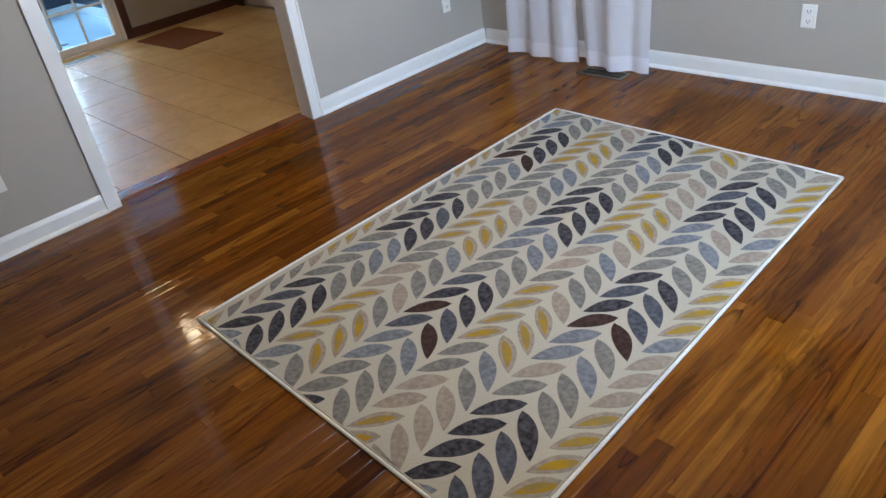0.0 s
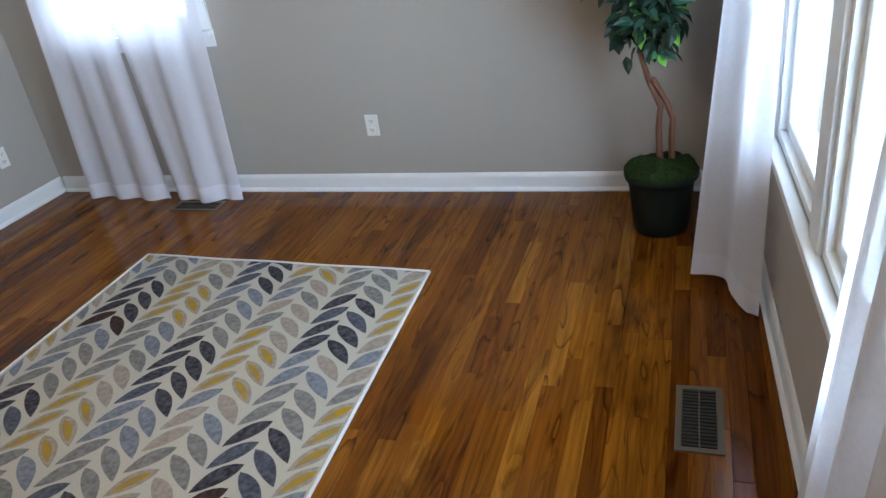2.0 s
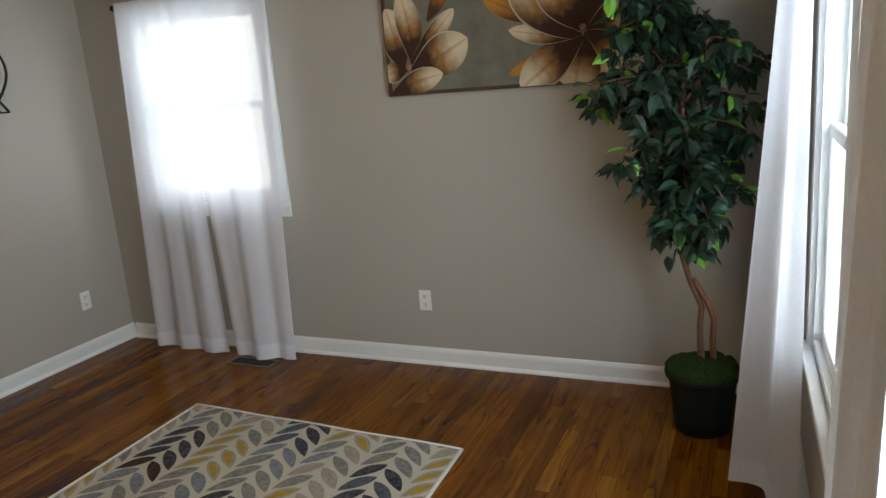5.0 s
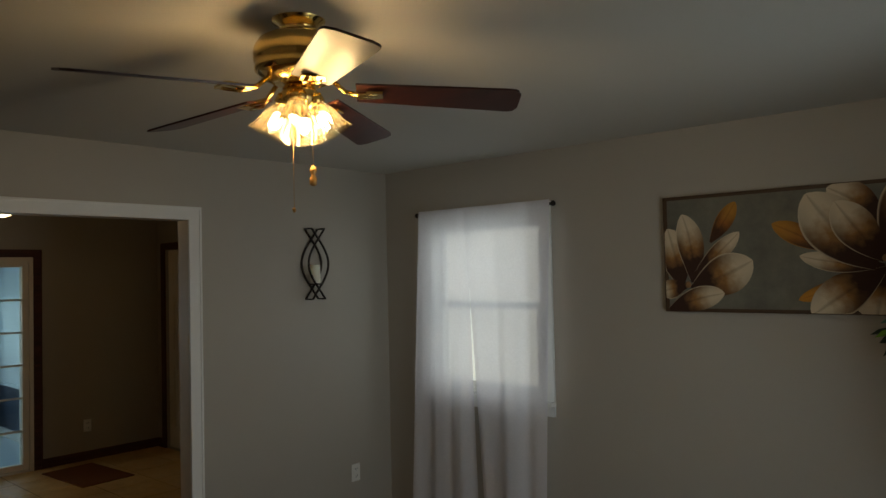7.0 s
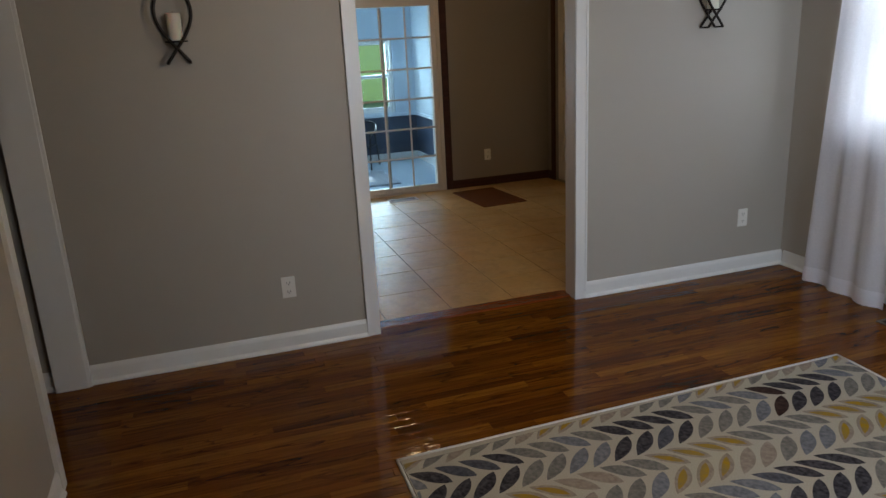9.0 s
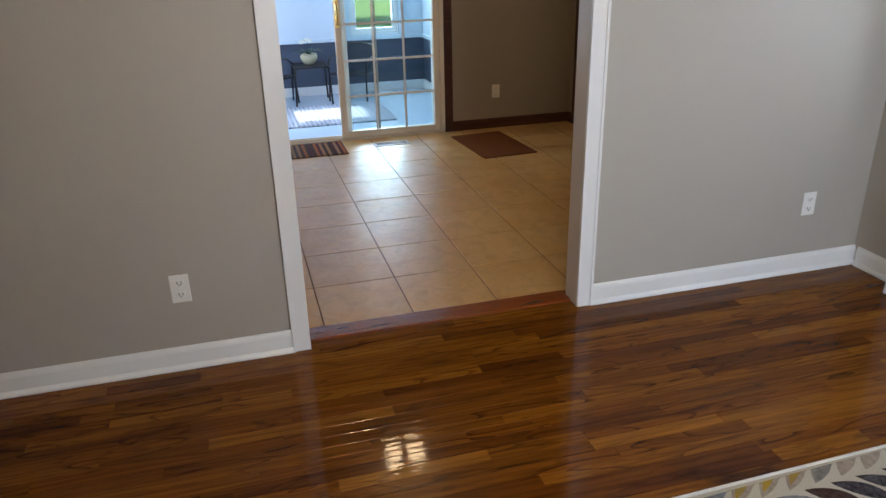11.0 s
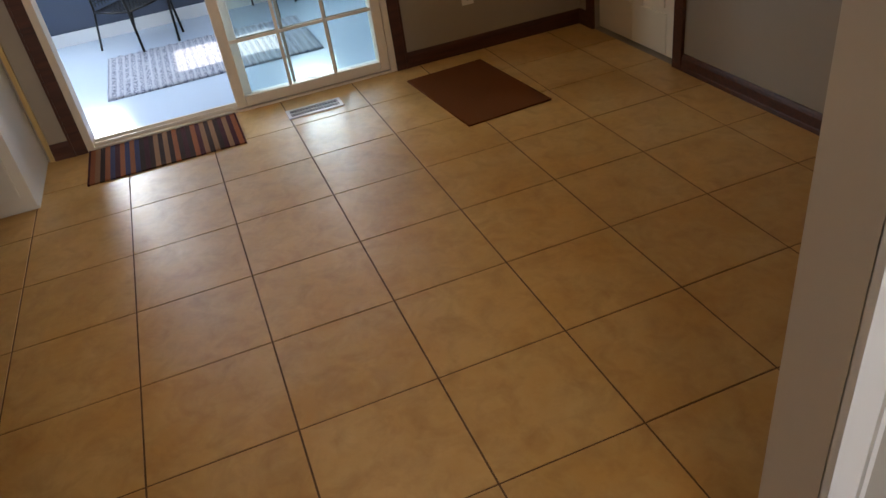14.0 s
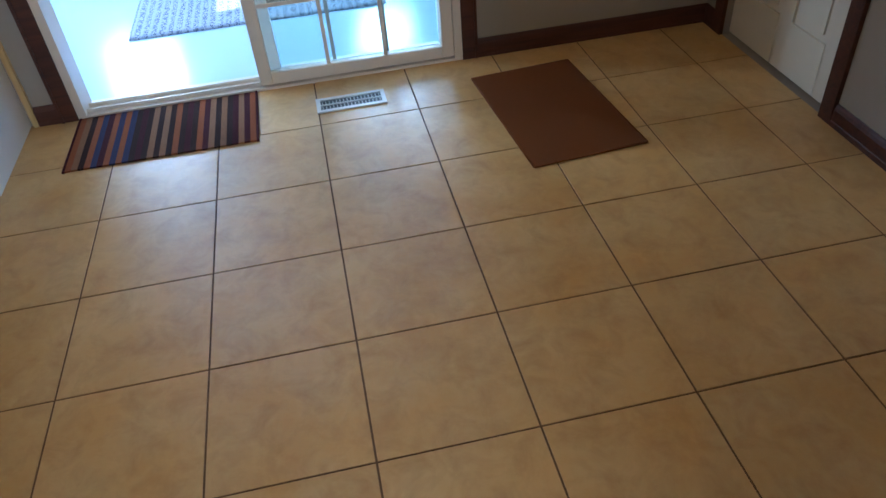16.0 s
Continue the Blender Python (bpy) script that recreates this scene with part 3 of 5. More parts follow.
for nm, p0, p1, n in (("baseboard_north", (0.03, 0), (XE, 0), (0, -1)), ("baseboard_west", (0, 0), (0, OY1 + 0.068), (1, 0)), ("baseboard_west_2", (0, OY0 - 0.068), (0, YS), (1, 0)),
                      ("baseboard_south", (HX1 + 0.07, YS), (XE + 0.10, YS), (0, 1)), ("baseboard_hall", (0.0, YS - 0.14), (0.0, YS - 1.6), (1, 0))):
    bm = bmesh.new()
    base_profile(bm, p0, p1, n, 0.098)
    structure(nm, bm, M_TRIM, "white painted baseboard with shoe moulding")
bm = bmesh.new()
base_profile(bm, (0, -0.03), (0, -4.3), (-1, 0), 0.098)
structure("baseboard_east", bm, M_TRIM, "white painted baseboard with shoe moulding").matrix_world = EAST
for nm, p0, p1, n in (("baseboard_kitchen_north", (DX1 + 0.07, 0), (-T, 0), (0, -1)), ("baseboard_kitchen_north_2", (XK, 0), (DX0 - 0.07, 0), (0, -1)), ("baseboard_kitchen_west", (XK, -0.001), (XK, SY1 + 0.072), (1, 0)), ("baseboard_kitchen_west_2", (XK, SY0 - 0.072), (XK, -3.07), (1, 0)), ("baseboard_kitchen_east", (-T, 0), (-T, OY1 + 0.002), (-1, 0))):
    bm = bmesh.new()
    base_profile(bm, p0, p1, n, 0.085, 0.014, 0.004)
    structure(nm, bm, M_DARKTRIM, "dark stained wood baseboard")
# hall opening in the south wall
structure("jamb_hall", boxes(((HX0 - 0.02, YS - 0.145, 0), (HX0 + 0.006, YS + 0.004, 2.044)), ((HX1 - 0.012, YS - 0.145, 0), (HX1 + 0.002, YS + 0.004, 2.044)), ((HX0 - 0.02, YS - 0.145, 2.044), (HX1, YS + 0.004, 2.053))), M_TRIM, "white jamb lining of the hall opening")
structure("trim_hall", boxes(((HX1, YS, 0), (HX1 + 0.07, YS + 0.016, 2.05)), ((0.014, YS + 0.004, 0), (HX0, YS + 0.018, 2.05)), ((0.014, YS, 2.05), (HX1 + 0.07, YS + 0.016, 2.12))), M_TRIM, "white casing of the hall opening")
# threshold
bm = boxes(((-0.156, OY0 + 0.006, -0.01), (-0.05, OY1 - 0.006, 0.009)))
bevelled(bm, 0.003)
structure("threshold", bm, M_OAK, "varnished oak threshold between wood floor and tiles")


# ---- windows ----
def sash(bm, y0, y1, z0, z1, x0, x1, w):
    box(bm, (x0, y0, z0), (x1, y0 + w, z1))
    box(bm, (x0, y1 - w, z0), (x1, y1, z1))
    box(bm, (x0, y0 + w, z0), (x1, y1 - w, z0 + w))
    box(bm, (x0, y0 + w, z1 - w), (x1, y1 - w, z1))
    return bm


def glass_pane(parent, x0, x1, y0, y1, z0, z1, material, side):
    """A pane whose face towards the room carries the gloss."""
    bm = boxes(((x0, y0, z0), (x1, y1, z1)))
    for f in bm.faces:
        c = f.calc_center_median()
        f.material_index = 0 if abs(c.x - (x0 if side < 0 else x1)) < 1e-6 else 1
    ob = part("pane", bm, [material, M_CLEAR], parent)
    ob.visible_shadow = False


def window_unit(parent, y0, y1, z0, z1, material=None):
    """A double-hung window in local axes: x goes outward, the room is at negative x."""
    material = material or M_VINYL
    zm = (z0 + z1) / 2
    part("window_frame", sash(bmesh.new(), y0, y1, z0, z1, 0.0, 0.11, 0.028), material, parent)
    part("lower_sash", bevelled(sash(bmesh.new(), y0 + 0.028, y1 - 0.028, z0 + 0.028, zm + 0.02, 0.022, 0.055, 0.042), 0.004, 1), material, parent)
    part("upper_sash", bevelled(sash(bmesh.new(), y0 + 0.028, y1 - 0.028, zm - 0.02, z1 - 0.028, 0.058, 0.092, 0.042), 0.004, 1), material, parent)
    for (a, b, x) in ((z0 + 0.07, zm - 0.02, 0.038), (zm + 0.02, z1 - 0.07, 0.075)):
        glass_pane(parent, x, x + 0.004, y0 + 0.07, y1 - 0.07, a, b, M_GLASS, -1)


w = thing("window_east", (0, 0, 0), "white double-hung twin window with a wide sill", "", kind="structure")
w.matrix_world = EAST
ym = -1.66
window_unit(w, EY0 + 0.002, ym - 0.06, EZ0 + 0.002, EZ1 - 0.002)
window_unit(w, ym + 0.06, EY1 - 0.002, EZ0 + 0.002, EZ1 - 0.002)
part("mullion", bevelled(boxes(((-0.012, ym - 0.058, EZ0), (0.12, ym + 0.058, EZ1))), 0.004), M_TRIM, w)
part("window_sill", bevelled(boxes(((-0.038, EY0 - 0.05, EZ0 - 0.03), (0.0, EY1 + 0.05, EZ0))), 0.006), M_TRIM, w)
part("casing", boxes(((-0.016, EY0 - 0.07, EZ0), (0, EY0, EZ1)), ((-0.016, EY1, EZ0), (0, EY1 + 0.07, EZ1)), ((-0.016, EY0 - 0.07, EZ1), (0, EY1 + 0.07, EZ1 + 0.07)), ((-0.014, EY0 - 0.05, EZ0 - 0.09), (0, EY1 + 0.05, EZ0 - 0.03))), M_TRIM, w)
w = thing("window_north", (0, 0, 0), "white double-hung window behind sheer curtains", "", kind="structure", rz=90)
window_unit(w, -NX1 + 0.002, -NX0 - 0.002, NZ0 + 0.002, NZ1 - 0.002)
part("window_sill", bevelled(boxes(((-0.055, -NX1 - 0.075, NZ0 - 0.028), (0.0, -NX0 + 0.085, NZ0))), 0.005), M_TRIM, w)
part("casing", boxes(((-0.016, -NX1 - 0.07, NZ0), (0, -NX1, NZ1)), ((-0.016, -NX0, NZ0), (0, -NX0 + 0.07, NZ1)), ((-0.016, -NX1 - 0.07, NZ1), (0, -NX0 + 0.07, NZ1 + 0.07)), ((-0.014, -NX1 - 0.07, NZ0 - 0.09), (0, -NX0 + 0.07, NZ0 - 0.028))), M_TRIM, w)
for i, (a, b) in enumerate(WINS):
    w = thing("window_porch", (PX, 0, 0), "white framed porch window looking onto the lawn", "", kind="structure", rz=180)
    window_unit(w, -b + 0.002, -a - 0.002, WZ0 + 0.002, WZ1 - 0.002)
    part("casing", boxes(((-0.02, -b - 0.07, WZ0), (-0.004, -b, WZ1)), ((-0.02, -a, WZ0), (-0.004, -a + 0.07, WZ1)), ((-0.02, -b - 0.07, WZ1), (-0.004, -a + 0.07, WZ1 + 0.07))), M_PORCHW, w)


# ---- sliding door ----
def slider(parent, name, y0, y1, x, material, grille_mat, z0=0.045, z1=SZ - 0.035, st=0.055):
    p = part(name, bevelled(sash(bmesh.new(), y0, y1, z0, z1, x - 0.018, x + 0.018, st), 0.004, 1), material, parent)
    glass_pane(p, x - 0.003, x + 0.003, y0 + st, y1 - st, z0 + st, z1 - st, M_GLASST, 1)
    gy0, gy1, gz0, gz1 = y0 + st, y1 - st, z0 + st, z1 - st
    for k in range(1, 3):
        yy = gy0 + (gy1 - gy0) * k / 3
        part("grille_bar", boxes(((x + 0.004, yy - 0.008, gz0), (x + 0.011, yy + 0.008, gz1))), grille_mat, p)
    for k in range(1, 6):
        zz = gz0 + (gz1 - gz0) * k / 6
        part("grille_bar", boxes(((x + 0.0045, gy0, zz - 0.008), (x + 0.0105, gy1, zz + 0.008))), grille_mat, p)
    return p


sd = thing("door_sliding", (0, 0, 0), "white sliding glass door with grilles, half open to the porch", "", kind="structure")
part("door_frame", boxes(((XK - 0.13, SY0, 0), (XK + 0.012, SY0 + 0.035, SZ)), ((XK - 0.13, SY1 - 0.035, 0), (XK + 0.012, SY1, SZ)), ((XK - 0.13, SY0 + 0.035, SZ - 0.045), (XK + 0.012, SY1 - 0.035, SZ)), ((XK - 0.13, SY0 + 0.035, -0.02), (XK + 0.012, SY1 - 0.035, 0.012)), ((XK - 0.02, SY0 + 0.035, 0.012), (XK - 0.014, SY1 - 0.035, 0.03)), ((XK - 0.075, SY0 + 0.035, 0.012), (XK - 0.069, SY1 - 0.035, 0.03))), M_CREAM, sd)
p = slider(sd, "sliding_panel", -2.105, SY1 - 0.037, XK - 0.01, M_CREAM, M_CREAM, 0.02)
bm = bmesh.new()
box(bm, (XK + 0.008, -2.10, 0.93), (XK + 0.016, -2.06, 1.16))
tube(bm, [(XK + 0.014, -2.08, 0.96), (XK + 0.05, -2.085, 0.98), (XK + 0.055, -2.085, 1.05), (XK + 0.05, -2.085, 1.11), (XK + 0.014, -2.08, 1.13)], 0.010, 8)
part("door_handle", bm, M_BRASS, p, "polished brass handle")
slider(sd, "fixed_panel", -2.06, SY1 - 0.037, XK - 0.062, M_VINYL, M_KWALL, 0.013)
casing_yz("trim_sliding_door", XK, 1, SY0, SY1, SZ, 0.07, 0.018, M_DARKTRIM, "dark stained wood casing round the sliding door")

# panelled door
d = thing("door_closet", (DX0, 0.03, 0), "cream six-panel door in a dark wood casing", "", kind="structure")
Wd = DX1 - DX0
bm = boxes(((0.004, 0.012, 0.012), (Wd - 0.03, 0.035, DZ - 0.005)))
for (a, b) in ((0.0, 0.10), (Wd / 2 - 0.05, Wd / 2 + 0.04), (Wd - 0.125, Wd - 0.026)):
    box(bm, (a + 0.004, 0.0, 0.012), (b, 0.012, DZ - 0.005))
for (za, zb) in ((0.012, 0.22), (0.82, 0.98), (1.52, 1.62), (1.86, DZ - 0.005)):
    for (a, b) in ((0.10, Wd / 2 - 0.05), (Wd / 2 + 0.04, Wd - 0.125)):
        box(bm, (a, 0.0, za), (b, 0.012, zb))
for (za, zb) in ((0.22, 0.82), (0.98, 1.52), (1.62, 1.86)):
    for (a, b) in ((0.10, Wd / 2 - 0.05), (Wd / 2 + 0.04, Wd - 0.125)):
        box(bm, (a + 0.03, 0.004, za + 0.03), (b - 0.03, 0.0121, zb - 0.03))
part("door_leaf", bm, M_DOOR, d)
part("jamb", boxes(((Wd - 0.02, -0.03, 0), (Wd, 0.11, DZ)), ((-0.0, 0.036, 0), (0.004, 0.11, DZ))), M_TRIM, d)
bm = boxes(((DX0 - 0.068, -0.018, 0), (DX0, 0, DZ)), ((DX1, -0.018, 0), (DX1 + 0.068, 0, DZ)), ((DX0 - 0.068, -0.018, DZ), (DX1 + 0.068, 0, DZ + 0.068)))
structure("trim_closet_door", bm, M_DARKTRIM, "dark stained wood casing round the panelled door")


# ---- living room things ----
def rug():
    x0, x1, y0, y1, h = 1.25, 2.765, -3.03, -0.815, 0.009
    e = thing("area_rug", (x0, y0, 0), "cream area rug with charcoal, grey and mustard leaf rows", "rug")
    W, L = x1 - x0, y1 - y0
    body = boxes(*[((0.008, 0.008, 0), (W - 0.008, L - 0.008, h))])
    bmesh.ops.subdivide_edges(body, edges=[ed for ed in body.edges if abs(ed.verts[0].co.x - ed.verts[1].co.x) > 0.5], cuts=15)
    part("rug_body", body, M_RUG, e)
    for a, b in (((0, 0), (0, L)), ((W, 0), (W, L)), ((0, 0), (W, 0)), ((0, L), (W, L))):
        run = [Vector((*a, 0.006)).lerp(Vector((*b, 0.006)), k / 16) for k in range(17)]
        part("binding", tube(bmesh.new(), run, 0.0065, 8), M_RUGEDGE, e, "white bound edge")
    rng = random.Random(4)
    names = list(LEAF)
    step = 0.098
    bms = bmesh.new()

    def inside(p, e0=0.012):
        return Vector((min(max(p.x, e0), W - e0), min(max(p.y, e0), L - e0), 0))

    def leaf(base, tip, side, width, mi, lift=0.0, grow=1.0):
        """A leaf from its foot at the stem to its pointed tip, fuller on the side away from the stem."""
        d = tip - base
        s = Vector((-d.y, d.x, 0)).normalized() * side
        mid = (base + tip) / 2
        left, right = [], []
        n = 9
        for i in range(n + 1):
            u = i / n
            wv = width * 0.5 * math.sin(math.pi * u ** 0.86) ** 0.84
            bow = 0.004 * math.sin(math.pi * u)
            c = base + d * u + s * bow
            c = mid + (c - mid) * grow
            left.append(c + s * wv * 1.1 * grow * grow)
            right.append(c - s * wv * 0.9 * grow * grow)
        pts = [inside(p) for p in left + right[-2:0:-1]]
        if max(p.x for p in pts) - min(p.x for p in pts) < 0.008 or max(p.y for p in pts) - min(p.y for p in pts) < 0.008:
            return
        clean = []
        for p in pts:
            if not clean or (p - clean[-1]).length > 1e-4:
                clean.append(p)
        if (clean[0] - clean[-1]).length < 1e-4:
            clean.pop()
        if len(clean) < 3:
            return
        if side < 0:
            clean.reverse()
        lo = [bms.verts.new((p.x, p.y, h - 0.001)) for p in clean]
        hi = [bms.verts.new((p.x, p.y, h + 0.0012 + lift)) for p in clean]
        bms.faces.new(hi).material_index = mi
        for k in range(len(clean)):
            bms.faces.new((lo[k], lo[(k + 1) % len(clean)], hi[(k + 1) % len(clean)], hi[k])).material_index = mi

    # rows of the pattern: stem, whether its accents are dark, and where an accent group begins along the row
    rows = ((-0.062, False, 0.59), (0.205, True, 0.018), (0.468, False, 0.11), (0.735, True, 0.400), (0.998, False, 0.51), (1.265, True, -0.008), (1.530, False, 0.13))
    greys = ("blue_grey", "grey", "grey", "taupe")
    for c, (sx, dark, start) in enumerate(rows):
        plum_low = c == 3
        for i in range(-9, 24):
            yt = start + i * step
            ph = i % 8
            for side in (-1, 1):
                inner = None
                if dark:
                    if ph < 4:
                        nm = "plum" if (ph < 2 if plum_low else ph == 0) and (i // 8 + c) % 3 == 0 else "charcoal"
                        if rng.random() < 0.22:
                            nm = "slate"
                    else:
                        nm = ("grey", "grey", "blue_grey", "blue_grey")[ph - 4] if rng.random() < 0.75 else rng.choice(greys)
                else:
                    nm = rng.choice(("taupe", "taupe", "taupe", "grey")) if ph < 6 else rng.choice(("grey", "blue_grey", "taupe"))
                    if ph < 4 and not (ph == 3 and side > 0):
                        nm, inner = "taupe", "mustard"
                tipx, tipy = (sx - 0.122, yt) if side < 0 else (sx + 0.131, yt - 0.026)
                base = Vector((sx - 0.007, tipy + 0.137, 0)) if side < 0 else Vector((sx - 0.003, tipy + 0.131, 0))
                tip = Vector((tipx, tipy + rng.uniform(-0.003, 0.003), 0))
                wd = 0.060 * rng.uniform(0.92, 1.06)
                leaf(base, tip, side, wd, names.index(nm))
                if inner:
                    leaf(base, tip, side, wd, names.index(inner), 0.0008, 0.72)
    for v in [v for ob in e.children for v in ob.data.vertices]:
        v.co.x -= 0.030 * (1 - v.co.x / W) * (1 - v.co.y / L)
    for bag in [ob.data.vertices for ob in e.children] + [bms.verts]:
        for v in bag:
            v.co.x += 0.030 * (L - v.co.y)
            v.co.y += 0.018 * (1 - 2 * v.co.x / W) * v.co.y / L - 0.02 * v.co.x + 0.003 * math.sin(v.co.x * 11.0) * v.co.y / L
    part("leaf_pattern", bms, [LEAF[n] for n in names], e, "rows of grey, charcoal, taupe and mustard leaves")


rug()


def vent(name, x0, x1, y0, y1, long_axis, material, label, z=0.0):
    e = thing(name, (x0, y0, z), label, "floor vent")
    W, L = x1 - x0, y1 - y0
    fr = 0.018
    bm = boxes(((0, 0, 0), (W, fr, 0.006)), ((0, L - fr, 0), (W, L, 0.006)), ((0, fr, 0), (fr, L - fr, 0.006)), ((W - fr, fr, 0), (W, L - fr, 0.006)))
    part("frame", bm, material, e)
    # thin dark plate standing in for the shade below the louvres
    part("duct", boxes(((fr, fr, 0), (W - fr, L - fr, 0.0012))), M_SLOT, e)
    n = 17
    for row in range(2):
        for k in range(n):
            if long_axis == "y":
                a = fr + (L - 2 * fr) * (k + 0.5) / n
                q = (fr + (W - 2 * fr) * row / 2 + 0.002, a - 0.0022), (fr + (W - 2 * fr) * (row + 1) / 2 - 0.002, a + 0.0022)
            else:
                a = fr + (W - 2 * fr) * (k + 0.5) / n
                q = (a - 0.0022, fr + (L - 2 * fr) * row / 2 + 0.002), (a + 0.0022, fr + (L - 2 * fr) * (row + 1) / 2 - 0.002)
            part("louvre", boxes(((*q[0], 0.0012), (*q[1], 0.0045))), M_LOUVRE if material is M_VENT else M_VENTL, e)
    if long_axis == "y":
        part("bar", boxes(((W / 2 - 0.002, fr, 0.0012), (W / 2 + 0.002, L - fr, 0.0055))), material, e)
    else:
        part("bar", boxes(((fr, L / 2 - 0.002, 0.0012), (W - fr, L / 2 + 0.002, 0.0055))), material, e)
    return e


vent("floor_vent", 3.79, 3.925, -1.79, -1.50, "y", M_VENT, "bronze metal floor register under the double window")
vent("floor_vent", 1.01, 1.32, -0.285, -0.165, "x", M_VENT, "bronze metal floor register under the sheer curtains")
vent("floor_vent", -3.25, -3.13, -1.88, -1.585, "y", M_VENTW, "white metal floor register in the kitchen tiles", 0.0)


def outlet(at, rz, label):
    e = thing("wall_outlet", at, label, "wall outlet", rz=rz)
    part("cover_plate", bevelled(boxes(((-0.036, -0.006, -0.058), (0.036, 0, 0.058))), 0.003), M_OUTLET, e)
    for s in (-1, 1):
        r = part("socket", bevelled(boxes(((-0.017, -0.0085, s * 0.024 - 0.014), (0.017, -0.0055, s * 0.024 + 0.014))), 0.001, 1), M_OUTLET, e)
        part("slot", boxes(((-0.009, -0.0092, s * 0.024 - 0.003), (-0.006, -0.0083, s * 0.024 + 0.008)), ((0.006, -0.0092, s * 0.024 - 0.003), (0.009, -0.0083, s * 0.024 + 0.008)), ((-0.0025, -0.0092, s * 0.024 - 0.010), (0.0025, -0.0083, s * 0.024 - 0.005))), M_SLOT, r)
    bm = bmesh.new()
    lathe(bm, [(0.003, 0), (0.003, 0.0015), (0.001, 0.002)], 8)
    bmesh.ops.rotate(bm, verts=bm.verts[:], matrix=Matrix.Rotation(radians(90), 3, "X"))
    bmesh.ops.translate(bm, verts=bm.verts[:], vec=(0, -0.006, 0))
    part("screw", bm, M_OUTLET, e)


outlet((2.225, 0, 0.372), 0, "white wall outlet below the floral painting")
outlet((0, -0.336, 0.359), 90, "white wall outlet near the curtained corner")
outlet((0, -3.25, 0.351), 90, "white wall outlet between kitchen opening and hall")
outlet((XK, -0.716, 0.325), 90, "white wall outlet beside the sliding door")
outlet((-1.153, 0, 0.33), 0, "white wall outlet on the kitchen wall")


def curtain_panel(parent, name, top, bottom, folds, amp_top, amp_bot, seed, thick_hem=0.09, material=None, kinks=0.0):
    """A hanging sheer: top and bottom are functions of u, giving a place; folds along it go along the normal."""
    rng = random.Random(seed)
    ph = [rng.uniform(0, 6.28) for _ in range(4)]
    nu, nv = 110, 26
    grid = []
    for j in range(nv + 1):
        v = j / nv
        row = []
        for i in range(nu + 1):
            u = i / nu
            a, b = Vector(top(u)), Vector(bottom(u))
            p = a.lerp(b, v)
            du = (Vector(top(min(u + 0.02, 1))) - Vector(top(max(u - 0.02, 0)))).lerp(Vector(bottom(min(u + 0.02, 1))) - Vector(bottom(max(u - 0.02, 0))), v)
            nrm = Vector((-du.y, du.x, 0)).normalized() if du.length > 1e-6 else Vector((0, -1, 0))
            amp = amp_top + (amp_bot - amp_top) * v
            w = math.sin(2 * math.pi * folds * u + ph[0] + 0.6 * v) + 0.28 * math.sin(2 * math.pi * folds * 2.3 * u + ph[1] - 0.8 * v) * (1 - 0.6 * v) + 0.25 * math.sin(2 * math.pi * folds * 0.47 * u + ph[2] + v)
            p = p + nrm * (amp * w) + Vector((0, 0, kinks * math.sin(2 * math.pi * folds * 0.5 * u + ph[3]) * v))
            row.append(p)
        grid.append(row)
    vh = 1 - thick_hem / 2.05
    for nm, lo, hi, m in (("drape", 0.0, vh, material or M_SHEER), ("hem", vh, 1.0, M_HEM)):
        bm = bmesh.new()
        rows = []
        n2 = max(2, int((hi - lo) * nv))
        for j in range(n2 + 1):
            f = (lo + (hi - lo) * j / n2) * nv
            j0 = min(int(f), nv - 1)
            rows.append([bm.verts.new(grid[j0][i].lerp(grid[j0 + 1][i], f - j0)) for i in range(nu + 1)])
        for a, b in zip(rows, rows[1:]):
            for i in range(nu):
                bm.faces.new((a[i], a[i + 1], b[i + 1], b[i])).smooth = True
        part(nm, bm, m, parent)


def rod(at0, at1, label, out):
    e = thing("curtain_rod", at0, label, "curtain rod")
    d = Vector(at1) - Vector(at0)
    part("pole", tube(bmesh.new(), [(0, 0, 0), d], 0.008, 10), M_IRON, e)
    for q, s in ((Vector((0, 0, 0)), -1), (d, 1)):
        c = q + d.normalized() * s * 0.012
        bm = bmesh.new()
        bmesh.ops.create_uvsphere(bm, u_segments=12, v_segments=8, radius=0.017)
        bmesh.ops.translate(bm, verts=bm.verts[:], vec=c)
        part("finial", bm, M_IRON, e)
        k = q - d.normalized() * s * 0.03
        part("bracket", tube(bmesh.new(), [k, k + Vector(out)], 0.006, 8), M_IRON, e)


rod((0.405, -0.085, 2.095), (1.475, -0.085, 2.095), "thin dark curtain rod over the north window", (0, 0.085, 0))
e = thing("sheer_curtain", (0, 0, 0), "white sheer curtain hanging to the floor, over the wooden vent", "curtain", "sheer curtains")
curtain_panel(e, "drape", lambda u: (0.43 + 0.41 * u, -0.103, 2.118), lambda u: (0.352 + 0.578 * u, -0.128 - 0.04 * u, 0.012), 2.6, 0.005, 0.020, 5)
e = thing("sheer_curtain", (0, 0, 0), "white sheer curtain with a wide hem beside the outlet wall", "curtain", "sheer curtains")
curtain_panel(e, "drape", lambda u: (0.822 + 0.658 * u, -0.106, 2.118), lambda u: (0.978 + 0.442 * u, -0.135 - 0.05 * math.sin(3.0 * u), 0.012), 2.3, 0.005, 0.020, 9)
rod((4.07, -2.86, 2.12), (3.995, -0.72, 2.12), "thin dark curtain rod over the double window", (0.1, 0, 0))
e = thing("sheer_curtain", (0, 0, 0), "white sheer curtain gathered beside the potted tree, pointed hem", "curtain", "sheer curtains")
